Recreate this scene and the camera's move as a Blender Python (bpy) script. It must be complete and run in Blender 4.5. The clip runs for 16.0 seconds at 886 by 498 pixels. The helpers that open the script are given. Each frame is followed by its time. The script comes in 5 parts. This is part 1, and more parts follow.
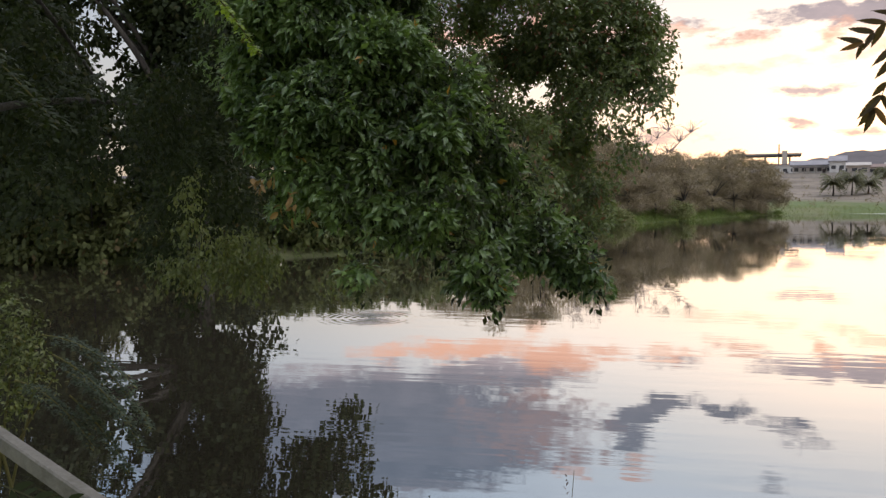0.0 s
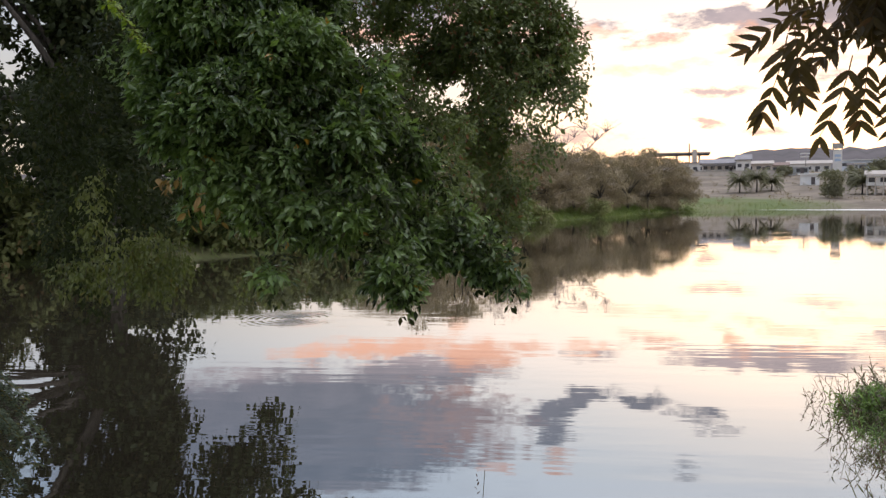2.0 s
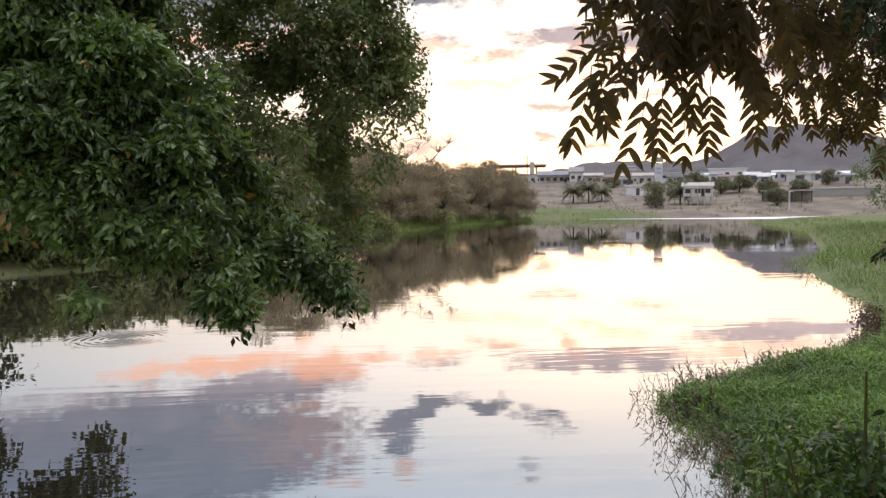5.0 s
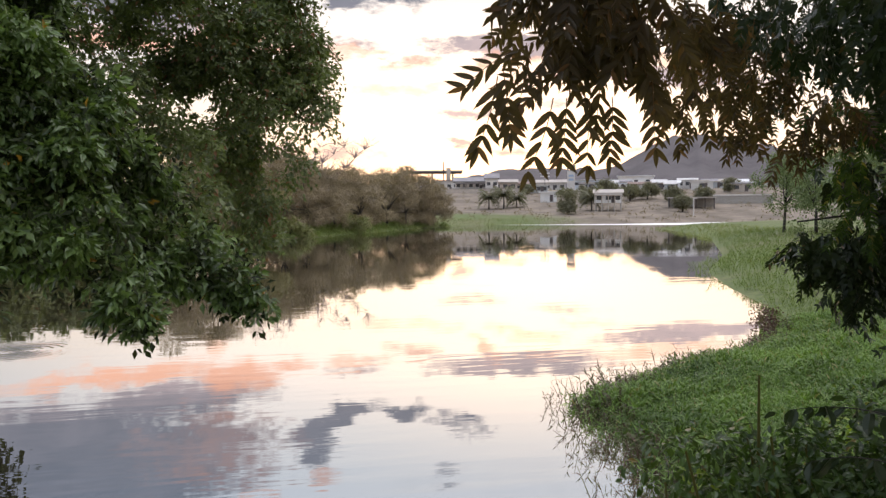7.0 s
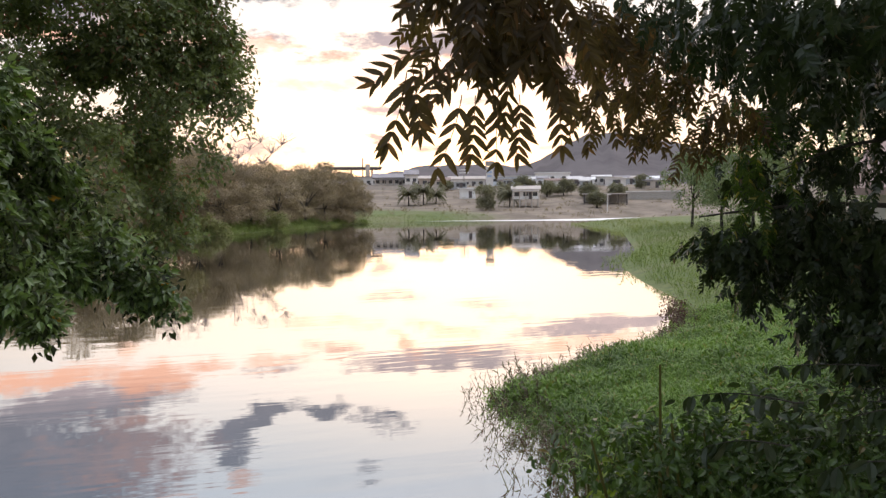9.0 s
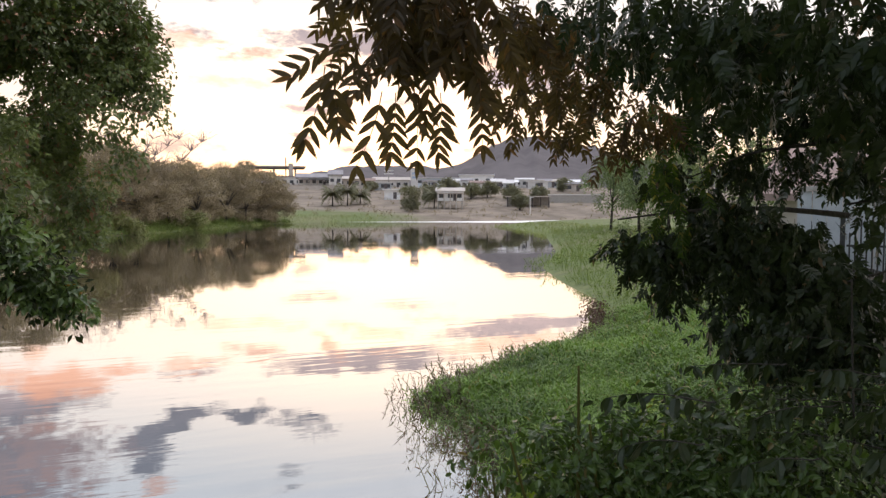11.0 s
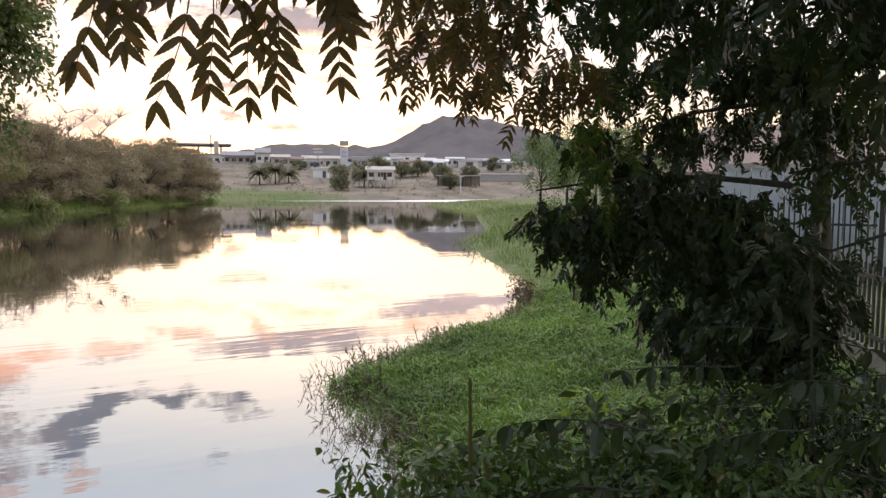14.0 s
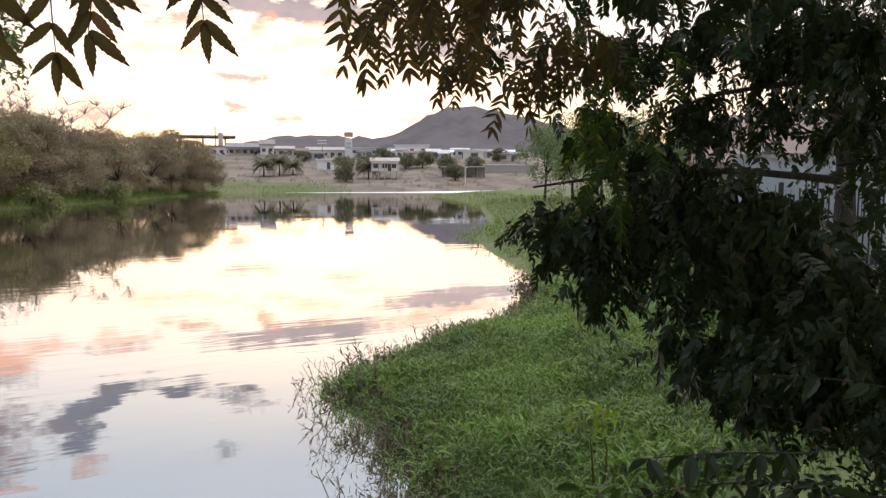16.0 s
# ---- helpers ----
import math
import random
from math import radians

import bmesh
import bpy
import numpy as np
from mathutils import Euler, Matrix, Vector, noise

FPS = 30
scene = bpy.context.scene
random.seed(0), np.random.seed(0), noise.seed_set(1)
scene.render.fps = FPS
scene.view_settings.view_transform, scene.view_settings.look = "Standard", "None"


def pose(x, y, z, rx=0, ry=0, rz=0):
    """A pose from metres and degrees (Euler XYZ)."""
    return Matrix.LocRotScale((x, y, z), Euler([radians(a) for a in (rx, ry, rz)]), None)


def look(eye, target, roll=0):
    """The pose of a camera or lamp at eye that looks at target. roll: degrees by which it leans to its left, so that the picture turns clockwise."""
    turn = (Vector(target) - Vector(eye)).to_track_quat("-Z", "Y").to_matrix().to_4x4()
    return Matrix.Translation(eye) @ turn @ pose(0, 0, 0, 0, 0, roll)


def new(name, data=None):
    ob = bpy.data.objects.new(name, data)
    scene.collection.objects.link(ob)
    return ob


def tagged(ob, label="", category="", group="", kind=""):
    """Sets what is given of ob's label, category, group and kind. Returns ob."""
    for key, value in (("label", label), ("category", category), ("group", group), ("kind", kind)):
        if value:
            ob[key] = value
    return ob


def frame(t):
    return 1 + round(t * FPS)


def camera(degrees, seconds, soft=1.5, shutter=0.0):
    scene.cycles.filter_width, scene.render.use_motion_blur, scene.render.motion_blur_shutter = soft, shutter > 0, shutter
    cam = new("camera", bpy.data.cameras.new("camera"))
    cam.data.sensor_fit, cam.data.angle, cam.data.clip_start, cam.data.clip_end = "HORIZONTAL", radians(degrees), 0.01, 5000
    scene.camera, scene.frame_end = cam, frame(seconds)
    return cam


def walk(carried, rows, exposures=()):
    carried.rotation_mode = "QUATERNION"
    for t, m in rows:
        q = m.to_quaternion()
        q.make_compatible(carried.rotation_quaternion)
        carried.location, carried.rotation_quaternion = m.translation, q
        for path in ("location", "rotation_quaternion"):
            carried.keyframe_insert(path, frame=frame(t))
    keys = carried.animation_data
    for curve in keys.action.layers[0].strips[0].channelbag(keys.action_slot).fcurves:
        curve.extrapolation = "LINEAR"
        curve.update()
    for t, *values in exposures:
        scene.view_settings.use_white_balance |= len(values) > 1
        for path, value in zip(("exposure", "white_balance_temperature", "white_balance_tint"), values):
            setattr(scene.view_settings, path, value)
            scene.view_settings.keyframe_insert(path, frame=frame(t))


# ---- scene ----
cam = camera(59.7, 16.0, soft=1.4)
PATH = [
    (0, (0.231, -0.562, 3.757), (-0.147, 1.398, 3.62), -0.3),
    (0.5, (0.25, -0.552, 3.761), (-0.084, 1.415, 3.623), -0.5),
    (1, (0.261, -0.547, 3.762), (-0.025, 1.427, 3.621), -0.6),
    (1.5, (0.272, -0.543, 3.762), (0.038, 1.439, 3.62), -0.6),
    (2, (0.288, -0.528, 3.77), (0.109, 1.459, 3.627), -0.5),
    (2.5, (0.3, -0.531, 3.771), (0.182, 1.46, 3.627), -0.6),
    (3, (0.311, -0.532, 3.775), (0.268, 1.463, 3.634), -0.4),
    (3.5, (0.325, -0.529, 3.783), (0.364, 1.467, 3.65), -0.5),
    (4, (0.344, -0.519, 3.793), (0.449, 1.475, 3.663), -0.6),
    (6.5, (0.395, -0.486, 3.822), (0.769, 1.476, 3.718), -0.4),
    (7, (0.408, -0.479, 3.819), (0.837, 1.472, 3.712), -0.4),
    (7.5, (0.418, -0.486, 3.817), (0.905, 1.451, 3.709), -0.4),
    (8, (0.425, -0.494, 3.816), (0.977, 1.425, 3.709), -0.3),
    (8.5, (0.429, -0.497, 3.819), (1.023, 1.41, 3.712), -0.3),
    (9, (0.438, -0.491, 3.818), (1.066, 1.404, 3.7), -0.5),
    (9.5, (0.441, -0.484, 3.815), (1.121, 1.393, 3.697), -0.2),
    (12, (0.581, -0.435, 3.806), (1.43, 1.372, 3.681), -0.1),
    (12.5, (0.69, -0.443, 3.789), (1.541, 1.361, 3.652), -0.2),
    (13, (0.761, -0.344, 3.779), (1.614, 1.458, 3.626), -0.4),
    (13.5, (0.858, -0.052, 3.75), (1.783, 1.714, 3.594), 0.3),
    (14, (0.956, 0.102, 3.75), (1.924, 1.844, 3.582), 0.3),
    (14.5, (1.151, 0.214, 3.76), (2.062, 1.986, 3.585), -0.3),
    (15, (1.27, 0.323, 3.748), (2.131, 2.117, 3.548), -0.4),
    (15.5, (1.331, 0.507, 3.744), (2.196, 2.3, 3.548), 0.1),
    (16, (1.418, 0.672, 3.773), (2.373, 2.419, 3.582), 0.1),
]
walk(cam, [(t, look(eye, target, roll)) for t, eye, target, roll in PATH], exposures=[(0.0, 0.28, 7250, 18), (4.0, 0.47, 7400, 20), (16.0, 0.48, 7500, 20)])

# ---- light ----
VIEW = Vector((0.7, -0.2, 0.0))
SUN_AZ, SUN_EL = 19.0, 5.0


class Net:
    """Short notation for shader nodes."""

    def __init__(self, tree):
        self.tree = tree

    def node(self, kind, values=(), **props):
        n = self.tree.nodes.new(kind)
        for key, value in props.items():
            if key == "op":
                n.operation = value
            elif key == "blend":
                n.blend_type = value
            elif key == "data":
                n.data_type = value
            elif key == "sky":
                n.sky_type = value
        for slot, value in dict(values).items():
            if isinstance(value, bpy.types.NodeSocket):
                self.tree.links.new(value, n.inputs[slot])
            else:
                n.inputs[slot].default_value = value
        return n

    def math(self, op, a, b=0.0, c=0.0):
        return self.node("ShaderNodeMath", {0: a, 1: b, 2: c}, op=op).outputs[0]

    def mix(self, f, a, b, blend="MIX"):
        return self.node("ShaderNodeMix", {0: f, 6: a, 7: b}, data="RGBA", blend=blend).outputs[2]

    def noise(self, vec, scale, detail=4.0, rough=0.55):
        return self.node("ShaderNodeTexNoise", {"Vector": vec, "Scale": scale, "Detail": detail, "Roughness": rough}).outputs["Fac"]

    def range(self, v, a, b, c=0.0, d=1.0):
        return self.node("ShaderNodeMapRange", {0: v, 1: a, 2: b, 3: c, 4: d}).outputs[0]

    def ramp(self, v, stops):
        n = self.node("ShaderNodeValToRGB", {0: v})
        r = n.color_ramp
        while len(r.elements) < len(stops):
            r.elements.new(0.5)
        for e, (p, col) in zip(r.elements, stops):
            e.position, e.color = p, (*col, 1)
        return n.outputs[0]


world = bpy.data.worlds.new("evening_sky")
world.use_nodes = True
scene.world = world
net = Net(world.node_tree)
world.node_tree.nodes.clear()
geo = net.node("ShaderNodeTexCoord").outputs["Generated"]
sep = net.node("ShaderNodeSeparateXYZ", {0: geo}).outputs
az = net.math("MULTIPLY", net.math("ARCTAN2", sep[0], sep[1]), 57.2958)
el = net.math("MULTIPLY", net.math("ARCSINE", sep[2]), 57.2958)
sky = net.node("ShaderNodeTexSky", sky="NISHITA")
sky.sun_disc, sky.sun_elevation, sky.sun_rotation = False, radians(SUN_EL), radians(SUN_AZ)
grade = net.ramp(net.range(el, -5, 90), [
    (0.0, (0.88, 0.66, 0.47)), (0.075, (0.88, 0.70, 0.53)), (0.11, (0.86, 0.76, 0.66)), (0.17, (0.71, 0.73, 0.75)),
    (0.22, (0.47, 0.56, 0.64)), (0.26, (0.35, 0.47, 0.59)), (0.32, (0.35, 0.48, 0.64)), (0.45, (1.10, 1.23, 1.40)), (1.0, (1.85, 2.05, 2.4))])
# the sky is darker and bluer away from the sunset
grade = net.mix(net.range(az, -1, -25), grade, net.mix(1.0, grade, (0.50, 0.58, 0.66, 1), "MULTIPLY"))
# the glow where the sun went down
da = net.math("DIVIDE", net.math("SUBTRACT", az, SUN_AZ), 17.0)
de = net.math("DIVIDE", net.math("SUBTRACT", el, 3.0), 8.0)
glow = net.math("EXPONENT", net.math("MULTIPLY", net.math("ADD", net.math("POWER", da, 2.0), net.math("POWER", de, 2.0)), -1.0))
clear = net.mix(glow, grade, (1.05, 0.89, 0.78, 1))
clear = net.mix(1.0, clear, net.mix(1.0, sky.outputs[0], (0.02, 0.02, 0.02, 1), "MULTIPLY"), "ADD")
# clouds: azimuth, elevation, half width, half height, tilt, density
GREY_CLOUDS = [
    (-17, 17.2, 19, 5.3, 0, 2), (-7, 13.2, 8.5, 1.5, -0.02, 1.3), (3.2, 17.1, 1.7, 1.9, -0.2, 1.3), (4.2, 15.4, 4.2, 1.0, -0.34, 1.3), (9.4, 14.9, 2.1, 0.8, -0.1, 0.85), (13.6, 15.8, 2.6, 1.2, 0.2, 0.85), (12.8, 19.2, 1.5, 0.8, 0, 0.4), (18, 11.5, 7.8, 0.95, -0.05, 1.5), (10.3, 10.6, 2.8, 0.45, 0.1, 0.7)]
GREY_CLOUDS += [
    (5.5, 11.7, 3, 0.4, 0, 0.7), (14.4, 6.9, 3, 0.38, 0, 0.9), (13.6, 4.8, 1.5, 0.36, -0.2, 1), (5.6, 4.1, 3.4, 0.8, 0, 0.8), (17.4, 4, 2.6, 0.33, -0.06, 0.9), (28.5, 4.2, 3.2, 0.5, 0.15, 0.9), (30.5, 8.9, 8, 0.8, -0.12, 1.4), (22, 7.5, 4, 0.4, 0.05, 0.5)]
PINK_CLOUDS = [
    (-2.6, 12.0, 3.4, 1.3, 0.0, 1.5), (-10.0, 11.3, 8.5, 0.9, -0.02, 1.3), (1.2, 11.2, 2.0, 0.5, 0.0, 0.9), (6.0, 11.3, 3.0, 0.5, 0.0, 0.9), (-4.1, 9.9, 1.2, 0.7, -0.4, 0.6),
    (15.6, 10.3, 1.3, 0.8, 0.5, 0.9), (20.5, 10.5, 4.5, 0.4, 0.0, 0.7), (30.0, 9.9, 5.0, 0.5, -0.1, 0.7), (-4.2, 16.6, 6.0, 2.8, 0.0, 0.5), (3.5, 19.3, 1.5, 0.5, 0.0, 1.0),
    (-1.0, 20.0, 1.9, 0.7, 0.0, 1.0), (23.5, 8.4, 3.0, 0.4, 0.0, 0.5), (10.0, 8.6, 5.0, 0.5, 0.0, 0.5), (18.5, 9.2, 4.0, 0.5, 0.1, 0.6), (27.0, 10.6, 4.0, 0.6, -0.05, 0.8), (10.0, 10.4, 3.0, 0.6, 0.1, 0.8)]
nv = net.node("ShaderNodeCombineXYZ", {0: az, 1: net.math("MULTIPLY", el, 2.4)}).outputs[0]
rough1 = net.math("ADD", net.math("SUBTRACT", net.noise(nv, 0.35, 5.0, 0.66), 0.5), net.math("MULTIPLY", net.math("SUBTRACT", net.noise(nv, 1.3, 5.0, 0.65), 0.5), 0.5))
# the outlines wander
off = net.node("ShaderNodeVectorMath", {0: nv, 1: (37.0, 11.0, 5.0)}, op="ADD").outputs[0]
waz = net.math("ADD", az, net.math("MULTIPLY", net.math("SUBTRACT", net.noise(nv, 0.5, 3.0), 0.5), 3.4))
wel = net.math("ADD", el, net.math("MULTIPLY", net.math("SUBTRACT", net.noise(off, 0.45, 3.0), 0.5), net.range(el, 3, 14, 0.5, 2.6)))


def cloud_cover(clouds):
    total = None
    for ca, ce, wa, we, tilt, dens in clouds:
        x = net.math("SUBTRACT", waz, ca)
        y = net.math("SUBTRACT", net.math("SUBTRACT", wel, ce), net.math("MULTIPLY", x, tilt))
        q = net.math("ADD", net.math("POWER", net.math("DIVIDE", x, wa), 2.0), net.math("POWER", net.math("DIVIDE", y, we), 2.0))
        v = net.math("MULTIPLY", net.math("SUBTRACT", 1.0, q), dens)
        total = v if total is None else net.math("MAXIMUM", total, v)
    return total


wisps = net.range(net.noise(nv, 0.09, 6.0, 0.6), 0.52, 0.75, 0.0, 0.55)
high = net.math("MULTIPLY", wisps, net.range(el, 17, 26))
cover = net.math("MAXIMUM", net.range(net.math("ADD", cloud_cover(GREY_CLOUDS), net.math("MULTIPLY", rough1, 2.8)), 0.12, 0.95), high)
pink = net.range(net.math("ADD", cloud_cover(PINK_CLOUDS), net.math("MULTIPLY", rough1, 2.2)), 0.0, 1.1)
grey = net.ramp(net.range(el, 0, 24), [(0.0, (0.95, 0.62, 0.45)), (0.2, (0.55, 0.42, 0.40)), (0.32, (0.42, 0.38, 0.42)), (0.5, (0.27, 0.265, 0.315)), (0.58, (0.112, 0.14, 0.195)), (0.85, (0.10, 0.142, 0.208)), (1.0, (0.30, 0.32, 0.38))])
grey = net.mix(net.range(net.noise(off, 0.28, 5.0, 0.6), 0.35, 0.7), grey, net.mix(1.0, grey, (1.45, 1.33, 1.27, 1), "MULTIPLY"))
colour = net.mix(net.math("MULTIPLY", cover, 0.93), clear, grey)
rosy = net.ramp(net.range(el, 8, 20), [(0.0, (0.95, 0.60, 0.44)), (0.3, (0.76, 0.44, 0.33)), (0.45, (0.58, 0.34, 0.27)), (0.65, (0.27, 0.22, 0.24)), (1.0, (0.44, 0.27, 0.23))])
colour = net.mix(net.math("MULTIPLY", pink, 0.9), colour, rosy)
back = net.node("ShaderNodeBackground", {0: colour, 1: 1.0})
out = net.node("ShaderNodeOutputWorld", {0: back.outputs[0]})
world.cycles.sampling_method = "MANUAL"
world.cycles.sample_map_resolution = 512

# ---- materials ----


def material(name):
    m = bpy.data.materials.new(name)
    m.use_nodes = True
    m.node_tree.nodes.clear()
    return m, Net(m.node_tree)


def finish(net, shader):
    net.node("ShaderNodeOutputMaterial", {0: shader})


def bump_of(net, height, strength, distance):
    return net.node("ShaderNodeBump", {"Strength": strength, "Distance": distance, "Height": height}).outputs[0]


def leaf_material(name, dark, light, old=(0.10, 0.09, 0.02), rough=0.42, through_light=0.25, old_share=0.05, patch=1.2, gloss=0.45):
    m, net = material(name)
    g = net.node("ShaderNodeNewGeometry")
    isl = g.outputs["Random Per Island"]
    big = net.noise(g.outputs["Position"], patch, 3.0)
    col = net.mix(net.math("MULTIPLY", net.math("ADD", isl, net.range(big, 0.35, 0.65)), 0.5), (*dark, 1), (*light, 1))
    col = net.mix(net.math("GREATER_THAN", net.math("FRACT", net.math("MULTIPLY", isl, 37.7)), 1 - old_share), col, (*old, 1))
    p = net.node("ShaderNodeBsdfPrincipled", {"Base Color": col, "Roughness": rough, "Specular IOR Level": gloss})
    t = net.node("ShaderNodeBsdfTranslucent", {0: net.mix(1.0, col, (1.5, 1.6, 0.7, 1), "MULTIPLY")})
    finish(net, net.node("ShaderNodeMixShader", {0: through_light, 1: p.outputs[0], 2: t.outputs[0]}).outputs[0])
    return m


def rough_material(name, a, b, scale=3.0, rough=0.85, bump=0.4, depth=0.02, fine=40.0, stretch=(1, 1, 1)):
    m, net = material(name)
    pos = net.node("ShaderNodeTexCoord").outputs["Object"]
    pos = net.node("ShaderNodeMapping", {0: pos, 3: stretch}).outputs[0]
    n1, n2 = net.noise(pos, scale, 5.0, 0.6), net.noise(pos, fine, 3.0, 0.6)
    f = net.range(net.math("ADD", net.math("MULTIPLY", n1, 0.7), net.math("MULTIPLY", n2, 0.3)), 0.36, 0.64)
    p = net.node("ShaderNodeBsdfPrincipled", {"Base Color": net.mix(f, (*a, 1), (*b, 1)), "Roughness": rough, "Normal": bump_of(net, f, bump, depth)})
    finish(net, p.outputs[0])
    return m


M = {}
M["ficus"] = leaf_material("glossy_green_leaf", (0.036, 0.064, 0.027), (0.175, 0.265, 0.09), old=(0.34, 0.18, 0.03), old_share=0.003, rough=0.28, gloss=0.5, through_light=0.3)
# same fig leaf, browner, with the backlight put into its colour
M["ficus_back"] = leaf_material("leaf_against_light", (0.05, 0.07, 0.028), (0.155, 0.195, 0.07), old=(0.18, 0.09, 0.05), old_share=0.06, through_light=0.3)
# leaf darkened in its colour to stand for foliage in shade
M["shade_leaf"] = leaf_material("shade_leaf", (0.013, 0.019, 0.008), (0.034, 0.046, 0.016), old=(0.05, 0.05, 0.02), rough=0.6, gloss=0.15)
M["bank_leaf"] = leaf_material("bank_bush_leaf", (0.06, 0.072, 0.028), (0.14, 0.155, 0.06), old=(0.12, 0.09, 0.04), rough=0.6, gloss=0.2)
M["vine"] = leaf_material("climbing_leaf", (0.045, 0.062, 0.016), (0.15, 0.17, 0.048))
M["dead_leaf"] = leaf_material("dead_fig_leaf", (0.13, 0.075, 0.025), (0.26, 0.16, 0.055), rough=0.6)
# near-black copy of the neem leaf, with canopy shade in its colour
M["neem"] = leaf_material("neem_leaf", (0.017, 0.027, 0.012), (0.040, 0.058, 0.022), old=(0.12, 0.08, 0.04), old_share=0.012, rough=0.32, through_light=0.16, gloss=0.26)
# brown here stands for the sunset glare on the near neem leaves
M["neem_glare"] = leaf_material("glare_brown_neem_leaf", (0.060, 0.040, 0.022), (0.11, 0.070, 0.036), old=(0.16, 0.08, 0.04), old_share=0.06, rough=0.45, through_light=0.52)
# lit copy of the neem leaf: falling light is in its brighter green
M["neem_lit"] = leaf_material("lit_neem_leaf", (0.026, 0.052, 0.013), (0.072, 0.115, 0.028), old=(0.20, 0.18, 0.05), rough=0.4, through_light=0.38, gloss=0.2)
M["shrub"] = leaf_material("shrub_leaf", (0.02, 0.045, 0.012), (0.085, 0.145, 0.032), old=(0.15, 0.12, 0.04), old_share=0.015, rough=0.32, gloss=0.45)
M["dark_shrub"] = leaf_material("dark_shrub_leaf", (0.02, 0.04, 0.012), (0.075, 0.12, 0.03), old=(0.20, 0.14, 0.05), old_share=0.02, rough=0.28, gloss=0.5)
M["yellow"] = leaf_material("yellow_green_leaf", (0.14, 0.20, 0.03), (0.25, 0.33, 0.05), through_light=0.35)
M["grass"] = leaf_material("bank_grass", (0.022, 0.055, 0.013), (0.205, 0.335, 0.075), old=(0.26, 0.22, 0.09), old_share=0.03, rough=0.5, through_light=0.3, patch=0.5)
M["grass_soft"] = leaf_material("soft_bank_grass", (0.10, 0.145, 0.038), (0.165, 0.225, 0.062), old=(0.20, 0.20, 0.08), old_share=0.04, rough=0.6, through_light=0.3, patch=0.35)
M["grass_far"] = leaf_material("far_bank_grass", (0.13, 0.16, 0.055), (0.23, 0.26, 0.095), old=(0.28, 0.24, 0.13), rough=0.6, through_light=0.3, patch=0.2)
M["reed"] = leaf_material("reed_stem", (0.035, 0.034, 0.018), (0.12, 0.125, 0.055), old=(0.09, 0.05, 0.035), old_share=0.35, rough=0.6)
M["frond"] = leaf_material("frond_leaf", (0.018, 0.028, 0.018), (0.085, 0.115, 0.072), rough=0.5, gloss=0.3)
M["pale_frond"] = leaf_material("blue_green_frond", (0.03, 0.055, 0.045), (0.09, 0.14, 0.11), rough=0.5, gloss=0.25)
M["dry"] = leaf_material("dry_grass", (0.16, 0.12, 0.05), (0.32, 0.26, 0.12), rough=0.6)
M["stem"] = leaf_material("red_brown_stem", (0.06, 0.035, 0.025), (0.13, 0.07, 0.05), rough=0.6)
# brown of the scrub, paled so that its colour carries the haze
M["scrub"] = leaf_material("hazy_scrub_leaf", (0.185, 0.146, 0.105), (0.27, 0.212, 0.15), old=(0.30, 0.22, 0.145), rough=0.7, patch=0.25)
M["scrub_green"] = leaf_material("green_scrub_leaf", (0.13, 0.145, 0.06), (0.22, 0.23, 0.09), old=(0.22, 0.17, 0.09), rough=0.7, patch=0.3)
M["thorn"] = leaf_material("thorn_tree_leaf", (0.125, 0.112, 0.058), (0.21, 0.185, 0.09), old=(0.25, 0.18, 0.10), rough=0.7, patch=0.3)
# leaves of the far trees and palms, lightened in colour for haze
M["far_leaf"] = leaf_material("hazed_tree_leaf", (0.13, 0.125, 0.09), (0.205, 0.20, 0.13), rough=0.7, patch=0.3)
M["pale_leaf"] = leaf_material("feathery_leaf", (0.10, 0.14, 0.068), (0.19, 0.245, 0.115), rough=0.6, patch=0.4)
M["bark"] = rough_material("bark", (0.022, 0.018, 0.015), (0.065, 0.055, 0.045), 6.0, bump=0.8, depth=0.03, stretch=(1, 1, 0.25))
M["bare"] = rough_material("bare_branch", (0.20, 0.16, 0.17), (0.30, 0.25, 0.25), 6.0)
M["white"] = rough_material("white_render", (0.56, 0.54, 0.53), (0.70, 0.68, 0.66), 0.5, bump=0.1)
M["bright"] = rough_material("fresh_white_paint", (0.74, 0.74, 0.75), (0.84, 0.84, 0.84), 0.5, bump=0.1)
M["pale_blue"] = rough_material("pale_blue_paint", (0.50, 0.56, 0.64), (0.64, 0.69, 0.75), 0.4, bump=0.1)
M["cream"] = rough_material("cream_render", (0.42, 0.37, 0.33), (0.55, 0.49, 0.44), 0.5, bump=0.1)
M["roof"] = rough_material("grey_roof_sheet", (0.20, 0.19, 0.20), (0.30, 0.28, 0.29), 0.6, rough=0.6, bump=0.2)
M["dark_roof"] = rough_material("dark_roof", (0.07, 0.06, 0.06), (0.12, 0.10, 0.10), 0.6, rough=0.7)
M["red_roof"] = rough_material("clay_roof", (0.20, 0.14, 0.12), (0.30, 0.21, 0.18), 1.5, rough=0.8)
M["glass"] = rough_material("dark_window", (0.05, 0.055, 0.065), (0.09, 0.09, 0.10), 1.0, rough=0.25, bump=0.0)
M["concrete"] = rough_material("weathered_concrete", (0.26, 0.24, 0.22), (0.42, 0.40, 0.37), 4.0, bump=0.4, depth=0.01)
M["rail"] = rough_material("weathered_rail", (0.12, 0.107, 0.085), (0.22, 0.20, 0.165), 8.0, bump=0.5, depth=0.01, stretch=(1, 1, 1))
M["iron"] = rough_material("black_iron", (0.015, 0.015, 0.016), (0.04, 0.038, 0.036), 12.0, rough=0.6)
